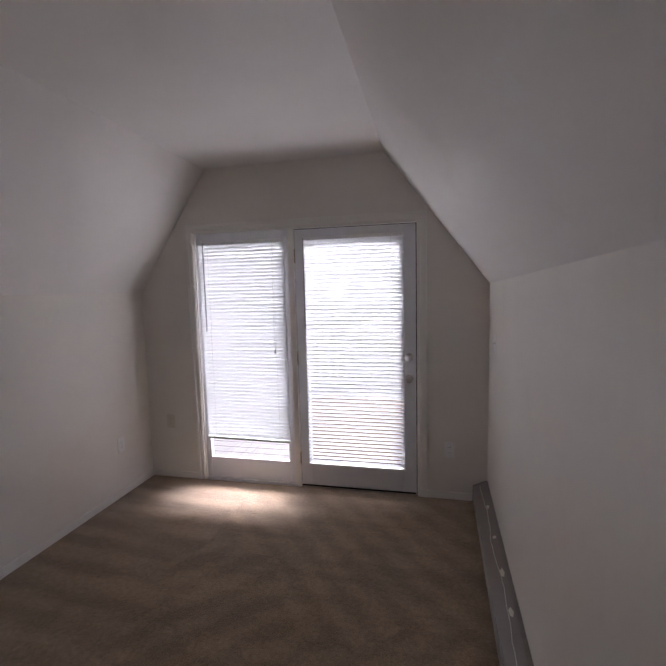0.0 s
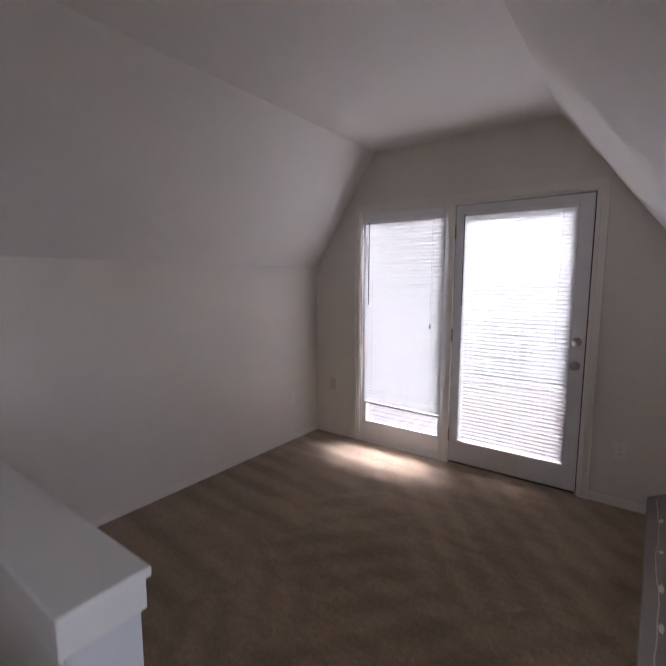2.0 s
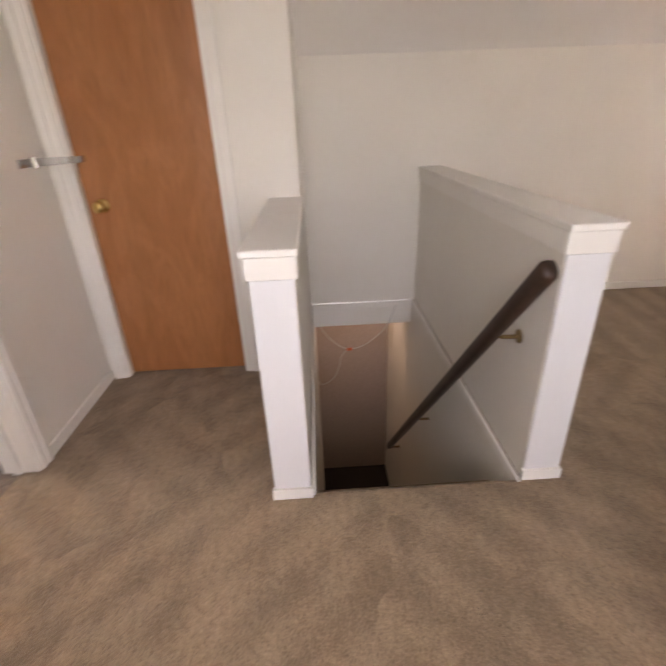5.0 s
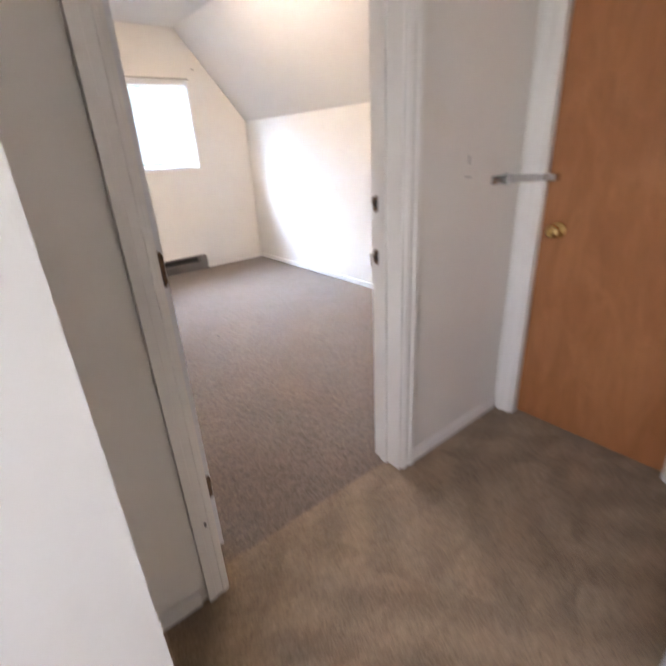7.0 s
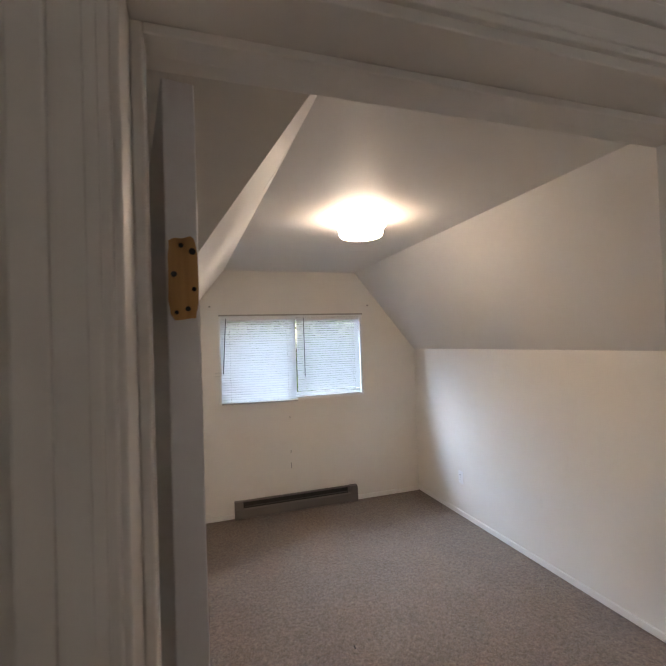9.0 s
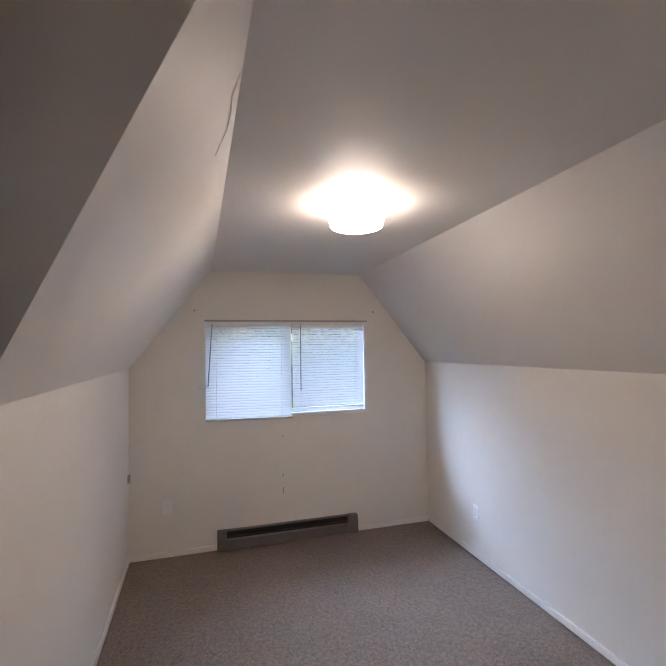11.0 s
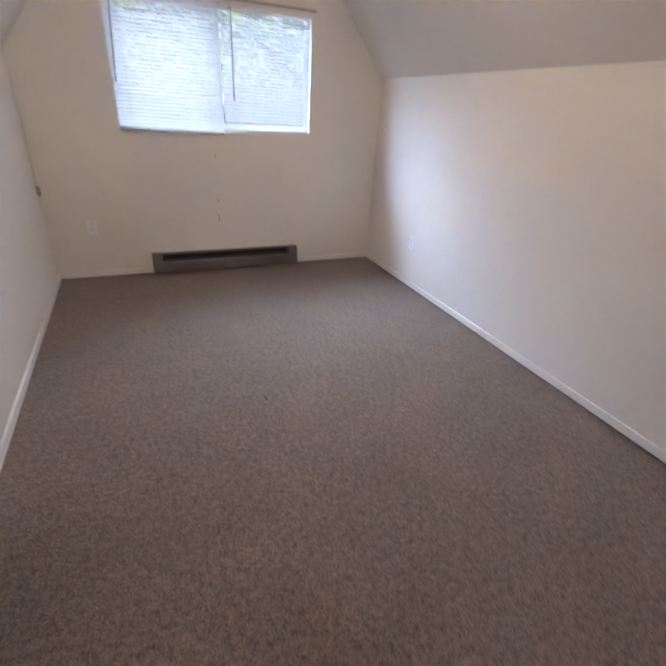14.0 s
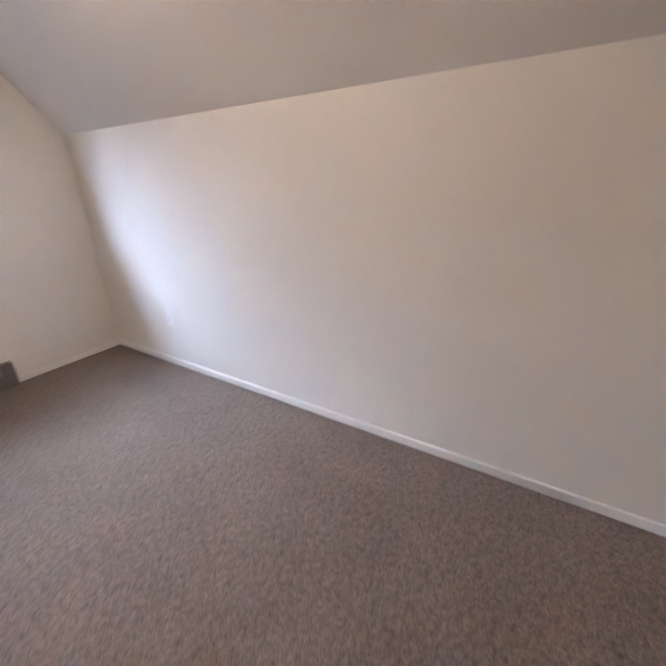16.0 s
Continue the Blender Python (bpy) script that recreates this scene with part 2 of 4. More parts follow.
LAMP_BULB = glowing("lit_bulb", (1.0, 0.87, 0.70), 5.0)
LAMP_LINING = glowing("weak_glow_liner", (1.0, 0.89, 0.73), 3.5)
BARE_PINE = wooden("bare_pine", (0.42, 0.21, 0.07), (0.70, 0.42, 0.17), 0.7)
CABLE = plain("clear_white_cable", (0.62, 0.60, 0.55), 0.35)
ORANGE = plain("orange_plastic", (0.75, 0.16, 0.06), 0.4)
WAND = plain("wand_plastic", (0.20, 0.21, 0.22), 0.2)
# the wall below the stairs: warm shade put into its colour
SHADED_WALL = plain("shaded_wall_taupe", (0.50, 0.40, 0.335), 0.6, 0.10)
DECK = wooden("weathered_deck", (0.07, 0.066, 0.062), (0.15, 0.14, 0.13), 0.8, 1)
FENCE = wooden("cedar_fence", (0.20, 0.12, 0.075), (0.33, 0.22, 0.15), 0.7)
WORN_WOOD = plain("worn_bare_wood", (0.21, 0.12, 0.065), 0.8, 0.6)
BARK = plain("bark", (0.10, 0.075, 0.05), 0.9, 0.4)
LEAF = leafy()
LAWN = plain("lawn", (0.07, 0.11, 0.03), 0.9, 0.5)
ROOFING = plain("grey_shingle", (0.16, 0.16, 0.17), 0.85, 0.4)
SIDING = plain("pale_siding", (0.55, 0.52, 0.48), 0.7, 0.1)


# ---- mesh helpers ----
def slab(bm, x0, x1, y0, y1, z0, z1, bevel=0.0):
    """A block between two corners; bevel rounds its edges."""
    made = bmesh.ops.create_cube(bm, size=1.0)
    vs = made["verts"]
    for v in vs:
        v.co = Vector((x0 + (v.co.x + 0.5) * (x1 - x0), y0 + (v.co.y + 0.5) * (y1 - y0), z0 + (v.co.z + 0.5) * (z1 - z0)))
    if bevel:
        es = list({e for v in vs for e in v.link_edges})
        bmesh.ops.bevel(bm, geom=es, offset=bevel, segments=2, affect="EDGES", profile=0.5)
    return bm


def block(x0, x1, y0, y1, z0, z1, bevel=0.0):
    return slab(bmesh.new(), x0, x1, y0, y1, z0, z1, bevel)


def prism(bm, points, push):
    """A flat polygon given thickness along the vector push."""
    lo = [bm.verts.new(p) for p in points]
    hi = [bm.verts.new(Vector(p) + Vector(push)) for p in points]
    n = len(points)
    bm.faces.new(lo)
    bm.faces.new(hi[::-1])
    for i in range(n):
        j = (i + 1) % n
        bm.faces.new((lo[j], lo[i], hi[i], hi[j]))
    bmesh.ops.recalc_face_normals(bm, faces=bm.faces[:])
    return bm


def tube(bm, points, radius, sides=10):
    """A round bar through points."""
    rings = []
    pts = [Vector(p) for p in points]
    for i, p in enumerate(pts):
        d = (pts[min(i + 1, len(pts) - 1)] - pts[max(i - 1, 0)]).normalized()
        a = d.orthogonal().normalized() if not rings else (last - d * last.dot(d)).normalized()
        last = a
        c = d.cross(a)
        rings.append([bm.verts.new(p + radius * (math.cos(k * math.tau / sides) * a + math.sin(k * math.tau / sides) * c)) for k in range(sides)])
    for r, s in zip(rings, rings[1:]):
        for k in range(sides):
            bm.faces.new((r[k], r[(k + 1) % sides], s[(k + 1) % sides], s[k]))
    bm.faces.new(rings[0][::-1])
    bm.faces.new(rings[-1])
    bmesh.ops.recalc_face_normals(bm, faces=bm.faces[:])
    return bm


def turned(bm, profile, m=None, sides=28):
    """A lathe shape: (radius, height) pairs turned round z, then moved by m."""
    m = m or Matrix()
    rings = []
    for r, h in profile:
        rings.append([bm.verts.new(m @ Vector((max(r, 1e-4) * math.cos(k * math.tau / sides), max(r, 1e-4) * math.sin(k * math.tau / sides), h))) for k in range(sides)])
    for a, b in zip(rings, rings[1:]):
        for k in range(sides):
            bm.faces.new((a[k], a[(k + 1) % sides], b[(k + 1) % sides], b[k]))
    bm.faces.new(rings[0][::-1])
    bm.faces.new(rings[-1])
    bmesh.ops.recalc_face_normals(bm, faces=bm.faces[:])
    return bm


def mesh_of(name, bm, material, smooth=False):
    me = bpy.data.meshes.new(name)
    if smooth:
        for f in bm.faces:
            f.smooth = True
    bm.to_mesh(me)
    bm.free()
    me.materials.append(material)
    return me


def part(name, bm, material, parent, label="", smooth=False):
    ob = new(name, mesh_of(name, bm, material, smooth))
    ob.parent = parent
    if label:
        tagged(ob, label)
    return ob


def upright(bm, outline, y0, y1):
    """A wall across the house: an outline in x and z, thick from y0 to y1."""
    return prism(bm, [(x, y0, z) for x, z in outline], (0, y1 - y0, 0))


def thing(name, place, label, category, group="", turn=0.0):
    ob = new(name)
    ob.matrix_world = pose(*place, 0, 0, turn)
    return tagged(ob, label, category, group)


def setting(name, bm, material, label, category):
    return tagged(new(name, mesh_of(name, bm, material)), label, category, kind="structure")


# ---- plan ----
EAST, EAST_D = 2.734, 2.682   # knee wall of the front room, at the gable and at its free end; the other stands at x = 0
EAST_S, EAST_N = 2.702, 2.652   # knee wall of the bedroom, a little out of square
KNEE, KNEE_B = 1.567, 1.562
A_TOP, B_TOP = 2.503, 2.40
A_L, A_R = 0.63, 2.015   # edges of the flat ceiling
B_L, B_R = 0.680, 2.047
HALL_S = -4.82       # partition, hall side
B_N = -4.955         # partition, bedroom side
B_S = -8.735         # far gable
SEAM = -4.893        # where the two carpets meet
ST_N, ST_S, ST_X = -2.97, -3.735, 1.838   # stairwell
NOOK = 3.9           # back of the dormer
D_N, D_S = -2.85, -6.17   # cheeks of the dormer
HALL_E = 2.655

# floors
bm = bmesh.new()
slab(bm, -0.1, EAST + 0.1, ST_N, 0.14, -0.2, 0)
slab(bm, ST_X, NOOK, SEAM, ST_N, -0.2, 0)
slab(bm, -0.1, ST_X, SEAM, ST_S, -0.2, 0)
setting("floor_hall", bm, CARPET_BROWN, "brown cut-pile carpet with vacuum strokes", "carpet")
setting("floor_bedroom", block(-0.1, NOOK, B_S - 0.1, SEAM, -0.2, -0.002), CARPET_GREY, "flecked grey-brown bedroom carpet", "carpet")

# walls
bm = bmesh.new()
slab(bm, -0.12, 0, B_S - 0.14, 0.14, -0.0, KNEE + 0.1)
setting("wall_west", bm, WALL, "off-white painted knee wall under the roof slope", "wall")
bm = bmesh.new()
prism(bm, [(EAST, 0.14, 0), (EAST_D, D_N, 0), (EAST_D + 0.12, D_N, 0), (EAST + 0.12, 0.14, 0)], (0, 0, KNEE + 0.16))
setting("wall_east", bm, WALL, "off-white painted knee wall with a free end", "wall")
setting("wall_bedroom_east", prism(bmesh.new(), [(EAST_S + 0.001, B_S - 0.14, 0), (EAST_S + 0.121, B_S - 0.14, 0), (EAST_N + 0.12, D_S, 0), (EAST_N, D_S, 0)], (0, 0, KNEE_B + 0.1)), WALL, "off-white painted knee wall under the roof slope", "wall")
bm = bmesh.new()
slab(bm, EAST_D + 0.002, NOOK, D_N - 0.004, D_N + 0.1, 0, KNEE + 0.16)
slab(bm, EAST_N + 0.12, NOOK, D_S - 0.1, D_S, 0, KNEE_B + 0.1)
slab(bm, NOOK, NOOK + 0.1, D_S - 0.1, -4.1, 0, 2.7)
slab(bm, NOOK, NOOK + 0.1, -2.9, D_N + 0.1, 0, 2.7)
slab(bm, NOOK, NOOK + 0.1, -4.1, -2.9, 0, 0.9)
slab(bm, NOOK, NOOK + 0.1, -4.1, -2.9, 2.1, 2.7)
setting("wall_dormer", bm, WALL, "off-white painted walls of the dormer recess", "wall")
bm = bmesh.new()
slab(bm, HALL_E, HALL_E + 0.1, HALL_S, -4.38, 0, A_TOP + 0.1)
slab(bm, HALL_E + 0.1, NOOK, -4.48, -4.38, 0, A_TOP + 0.1)
setting("wall_hall_east", bm, WALL, "off-white wall corner beside the bedroom doorway", "wall")

# partition between hall and bedroom, with the doorway
DW0, DW1, DWZ = 1.60, 2.44, 1.99
bm = bmesh.new()
upright(bm, [(-0.05, 0), (DW0, 0), (DW0, 2.7), (0.62, 2.7), (-0.05, 1.66)], B_N, HALL_S)
slab(bm, DW1, NOOK, B_N, HALL_S, 0, 2.7)
slab(bm, DW0, DW1, B_N, HALL_S, DWZ, 2.7)
setting("wall_partition", bm, WALL, "off-white wall with the bedroom doorway", "wall")

# closet wall, with the brown door
CW = 0.92
CD0, CD1, CDZ = -4.72, -4.095, 2.03
bm = bmesh.new()
slab(bm, CW - 0.11, CW, HALL_S, CD0 - 0.02, 0, 2.7)
slab(bm, CW - 0.11, CW, CD1 + 0.02, ST_S, 0, 2.7)
slab(bm, CW - 0.11, CW, CD0 - 0.02, CD1 + 0.02, CDZ + 0.02, 2.7)
upright(bm, [(0.0, 0), (CW - 0.11, 0), (CW - 0.11, 2.66), (0.62, 2.66), (0.0, 1.70)], ST_S - 0.1, ST_S)
setting("wall_closet", bm, WALL, "off-white wall with the closet doorway", "wall")

# gables
GX0, GX1, GZ = 0.490, 2.261, 2.036
bm = bmesh.new()
upright(bm, [(-0.12, 0), (GX0, 0), (GX0, 2.42), (-0.12, 1.56)], 0, 0.14)
upright(bm, [(GX1, 0), (EAST + 0.12, 0), (EAST + 0.12, 1.56), (GX1, 2.36)], 0, 0.14)
upright(bm, [(GX0, GZ), (GX1, GZ), (GX1, 2.36), (2.02, 2.68), (0.64, 2.68), (GX0, 2.42)], 0, 0.14)
setting("wall_north", bm, WALL, "off-white gable wall round the glazed doors", "wall")
WX0, WX1, WZ0, WZ1 = 0.628, 2.095, 1.106, 1.953
bm = bmesh.new()
upright(bm, [(-0.12, 0), (WX0, 0), (WX0, 2.52), (-0.12, 1.60)], B_S - 0.14, B_S)
upright(bm, [(WX1, 0), (EAST_S + 0.12, 0), (EAST_S + 0.12, 1.60), (WX1, 2.54)], B_S - 0.14, B_S)
slab(bm, WX0, WX1, B_S - 0.14, B_S, 0, WZ0)
slab(bm, WX0, WX1, B_S - 0.14, B_S, WZ1, 2.54)
setting("wall_south", bm, WALL, "cream gable wall round the bedroom window", "wall")

# ceilings and slopes
V_N = -3.60   # where the dormer's slopes meet the flat ceiling
V_S = -5.45
B_RN = 1.988   # the bedroom ceiling narrows a little towards the door
bm = bmesh.new()
slab(bm, A_L, A_R, B_N + 0.06, 0.14, A_TOP, A_TOP + 0.12)
slab(bm, A_R, NOOK + 0.1, B_N + 0.06, V_N, A_TOP, A_TOP + 0.12)
prism(bm, [(0, 0.14, KNEE), (A_L, 0.14, A_TOP), (A_L, B_N + 0.06, A_TOP), (0, B_N + 0.06, KNEE)], (-0.1, 0, 0.08))
prism(bm, [(EAST, 0.14, KNEE), (EAST_D, D_N, KNEE + 0.068), (A_R, V_N, A_TOP), (A_R, 0.14, A_TOP)], (0.1, 0, 0.08))
prism(bm, [(EAST_D, D_N, KNEE + 0.068), (NOOK + 0.1, D_N, KNEE + 0.068), (NOOK + 0.1, V_N, A_TOP), (A_R, V_N, A_TOP)], (0, 0.1, 0.08))
setting("ceiling", bm, CEIL, "off-white plaster ceiling with sloping sides", "ceiling")
bm = bmesh.new()
B_LN = 0.735
B_LV = B_L + (B_LN - B_L) * (V_S - B_S + 0.14) / (B_N + 0.06 - B_S + 0.14)
prism(bm, [(B_L, B_S - 0.14, B_TOP), (B_R, B_S - 0.14, B_TOP), (B_RN, V_S, B_TOP), (B_LV, V_S, B_TOP)], (0, 0, 0.12))
prism(bm, [(B_LV, V_S, B_TOP), (NOOK + 0.1, V_S, B_TOP), (NOOK + 0.1, B_N + 0.06, B_TOP), (B_LN, B_N + 0.06, B_TOP)], (0, 0, 0.12))
prism(bm, [(0, B_S - 0.14, KNEE_B), (0, B_N + 0.06, KNEE_B), (B_LN, B_N + 0.06, B_TOP), (B_L, B_S - 0.14, B_TOP)], (-0.1, 0, 0.08))
prism(bm, [(EAST_S, B_S - 0.14, KNEE_B), (B_R, B_S - 0.14, B_TOP), (B_RN, V_S, B_TOP), (EAST_N, D_S, KNEE_B - 0.005)], (0.1, 0, 0.08))
prism(bm, [(EAST_N, D_S, KNEE_B - 0.005), (B_RN, V_S, B_TOP), (NOOK + 0.1, V_S, B_TOP), (NOOK + 0.1, D_S, KNEE_B - 0.005)], (0, -0.1, 0.08))
setting("ceiling_bedroom", bm, CEIL, "off-white bedroom ceiling with sloping sides", "ceiling")

# stairwell below the floor
LOW = -2.6
bm = bmesh.new()
slab(bm, -1.15, ST_X, ST_S - 0.12, ST_S + 0.006, LOW, -0.02)
slab(bm, -1.15, ST_X, ST_N - 0.006, ST_N + 0.1, LOW, -0.02)
slab(bm, 0.0, CW, ST_S - 0.1, ST_S - 0.03, -0.02, 0)
slab(bm, -1.15, -0.12, ST_S - 0.1, ST_N + 0.1, -0.22, -0.16)
stair_wall = setting("wall_stair", bm, WALL, "off-white painted walls of the lower stairwell", "wall")
setting("wall_lower", block(-1.15, -1.05, ST_S + 0.006, ST_N - 0.006, LOW, -0.22), SHADED_WALL, "taupe wall at the foot of the stairs, warm shade in its colour", "wall")
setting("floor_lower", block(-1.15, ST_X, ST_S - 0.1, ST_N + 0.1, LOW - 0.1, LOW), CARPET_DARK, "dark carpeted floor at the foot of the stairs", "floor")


def staircase():
    root = thing("staircase", (ST_X, (ST_N + ST_S) / 2, LOW), "steep carpeted stairs going down to a dark floor", "stairs")
    n, run = 13, 0.185
    rise = -LOW / n
    half_w = (ST_N - ST_S) / 2 - 0.004
    for i in range(1, n):
        x1 = -(i - 1) * run - 0.012
        part("step", block(x1 - run - 0.02, x1, -half_w, half_w, -LOW - (i + 1) * rise, -LOW - i * rise, 0.008), CARPET_BROWN, root)
    part("landing_nosing", block(-0.015, 0.0, -half_w, half_w, -LOW - 0.06, -LOW - 0.001, 0.006), CARPET_BROWN, root)
    return root


staircase()


# ---- trim ----
def run_x(bm, x0, x1, y, z0, h, t):
    """A board along x; t is its thickness, towards +y or -y."""
    return slab(bm, x0, x1, min(y, y + t), max(y, y + t), z0, z0 + h, 0.003)


def run_y(bm, y0, y1, x, z0, h, t):
    return slab(bm, min(x, x + t), max(x, x + t), y0, y1, z0, z0 + h, 0.003)


BH = 0.055
bm = bmesh.new()
run_y(bm, ST_N + 0.15, 0, 0, 0, BH, 0.012)
run_x(bm, 0.012, 0.440, 0, 0, BH, -0.012)
run_x(bm, 2.311, EAST - 0.075, 0, 0, BH, -0.012)
prism(bm, [(EAST_D, D_N, 0), (EAST_D - 0.012, D_N, 0), (EAST - 0.042, -1.70, 0), (EAST - 0.030, -1.70, 0)], (0, 0, BH))
run_x(bm, CW + 0.012, 1.552, HALL_S, 0, BH, 0.012)
run_y(bm, -4.043, ST_S - 0.155, CW, 0, BH, 0.012)
run_x(bm, 2.502, HALL_E - 0.012, HALL_S, 0, BH, 0.012)
run_y(bm, HALL_S, -4.38, HALL_E, 0, BH, -0.012)
run_x(bm, HALL_E, NOOK, -4.38, 0, BH, 0.012)
setting("baseboard", bm, TRIM, "narrow white painted baseboard", "baseboard")
bm = bmesh.new()
BB = 0.045
run_y(bm, B_S, B_N - 0.016, 0, 0.007, BB, 0.012)
run_x(bm, 0.012, 0.750, B_S, 0, BB, 0.012)
run_x(bm, 2.010, EAST_S - 0.012, B_S, 0, BB, 0.012)
prism(bm, [(EAST_S, B_S, 0), (EAST_N, D_S, 0), (EAST_N - 0.012, D_S, 0), (EAST_S - 0.012, B_S, 0)], (0, 0, BB))
run_x(bm, 0.012, 1.552, B_N, 0, BB, -0.012)
setting("baseboard_bedroom", bm, TRIM, "narrow white painted bedroom baseboard", "baseboard")

# trim and header board round the stairwell at floor level
bm = bmesh.new()
run_x(bm, 0.0, ST_X, ST_N, -0.035, 0.04, -0.014)
run_x(bm, 0.0, ST_X, ST_S, -0.035, 0.04, 0.014)
run_y(bm, ST_S + 0.014, ST_N - 0.014, 0, -0.045, 0.045, 0.016)
setting("trim", bm, TRIM, "cream painted trim round the stairwell at floor level", "trim")
setting("trim_header", block(-0.13, 0.004, ST_S, ST_N, -0.188, -0.046, 0.003), TRIM, "cream boxed header over the lower stairs", "trim")


def casing_leg(bm, axis, at, wide, z1, face, out):
    """An upright moulded casing: a flat board with a raised outer bead."""
    for a, b, t in ((0.0, wide, 0.012), (wide * 0.62, wide, 0.018), (wide * 0.12, wide * 0.28, 0.015)):
        lo, hi = sorted((at + a * (1 if out > 0 else -1), at + b * (1 if out > 0 else -1)))
        d0, d1 = sorted((face[0], face[0] + face[1] * t))
        if axis == "x":
            slab(bm, lo, hi, d0, d1, 0, z1, 0.002)
        else:
            slab(bm, d0, d1, lo, hi, 0, z1, 0.002)
    return bm


def casing_head(bm, axis, a0, a1, z, wide, face):
    for lo, hi, t in ((0.0, wide, 0.012), (wide * 0.62, wide, 0.018), (wide * 0.12, wide * 0.28, 0.015)):
        d0, d1 = sorted((face[0], face[0] + face[1] * t))
        if axis == "x":
            slab(bm, a0, a1, d0, d1, z + lo, z + hi, 0.002)
        else:
            slab(bm, d0, d1, a0, a1, z + lo, z + hi, 0.002)
    return bm


# ---- bedroom doorway ----
OP0, OP1, OPZ = 1.63, 2.412, 1.972    # clear opening
frame_root = tagged(new("door_1", mesh_of("door_1", block(OP0 - 0.02, OP0, B_N - 0.004, HALL_S + 0.004, 0, OPZ + 0.02, 0.002), TRIM)),
                    "white painted frame of the bedroom doorway", "door frame", kind="structure")
part("jamb", block(OP1, OP1 + 0.02, B_N - 0.004, HALL_S + 0.004, 0, OPZ + 0.02, 0.002), TRIM, frame_root)
part("head_jamb", block(OP0, OP1, B_N - 0.004, HALL_S + 0.004, OPZ, OPZ + 0.02, 0.002), TRIM, frame_root)
bm = bmesh.new()
slab(bm, OP0, OP0 + 0.011, B_N + 0.038, B_N + 0.072, 0, OPZ, 0.002)
slab(bm, OP1 - 0.011, OP1, B_N + 0.038, B_N + 0.072, 0, OPZ, 0.002)
slab(bm, OP0 + 0.011, OP1 - 0.011, B_N + 0.038, B_N + 0.072, OPZ - 0.011, OPZ, 0.002)
part("door_stop", bm, TRIM, frame_root)
for (a, out) in ((OP0 - 0.012, -1), (OP1 + 0.006, 1)):
    part("casing", casing_leg(bmesh.new(), "x", a, 0.064, OPZ + 0.012, (HALL_S, 1), out), TRIM, frame_root)
    part("casing", casing_leg(bmesh.new(), "x", a, 0.064, OPZ + 0.012, (B_N, -1), out), TRIM, frame_root)
part("head_casing", casing_head(bmesh.new(), "x", OP0 - 0.076, OP1 + 0.07, OPZ + 0.012, 0.064, (HALL_S, 1)), TRIM, frame_root)
part("head_casing", casing_head(bmesh.new(), "x", OP0 - 0.076, OP1 + 0.07, OPZ + 0.012, 0.064, (B_N, -1)), TRIM, frame_root)


def worn_disc(bm, r, x0, x1, y, z, seed):
    """A ragged round patch on the jamb's face."""
    rnd = random.Random(seed)
    pts = [(x0, y + r * rnd.uniform(0.75, 1.1) * math.cos(a), z + 1.5 * r * rnd.uniform(0.75, 1.1) * math.sin(a)) for a in (k * math.tau / 18 for k in range(18))]
    return prism(bm, pts, (x1 - x0, 0, 0))


def strike(z, seed):
    p = part("strike_mortise", worn_disc(bmesh.new(), 0.021, OP0, OP0 + 0.0015, B_N + 0.02, z, seed), WORN_WOOD, frame_root, "chipped bare-wood lock mortise")
    part("latch_hole", worn_disc(bmesh.new(), 0.011, OP0, OP0 + 0.0025, B_N + 0.021, z, seed + 5), HOLE, p)


strike(0.889, 1)
strike(1.071, 2)
part("strike_lip", block(OP0 - 0.002, OP0 + 0.004, B_N - 0.020, B_N - 0.003, 0.850, 0.893, 0.002), TRIM, frame_root, "paint-covered strike lip")
part("screw_head", block(OP1 + 0.03, OP1 + 0.036, HALL_S + 0.012, HALL_S + 0.02, 0.29, 0.296), HOLE, frame_root)


def knob(parent, m, mat, rose=0.032, ball=0.027):
    """A round door knob on a rose, standing out along the z of m."""
    k = part("door_knob", turned(bmesh.new(), [(rose, 0), (rose, 0.004), (rose * 0.8, 0.010), (0.012, 0.013), (0.011, 0.030), (ball * 0.7, 0.036), (ball, 0.047), (ball * 0.93, 0.058), (ball * 0.55, 0.066), (0.0, 0.068)], m), mat, parent, "", True)
    return k


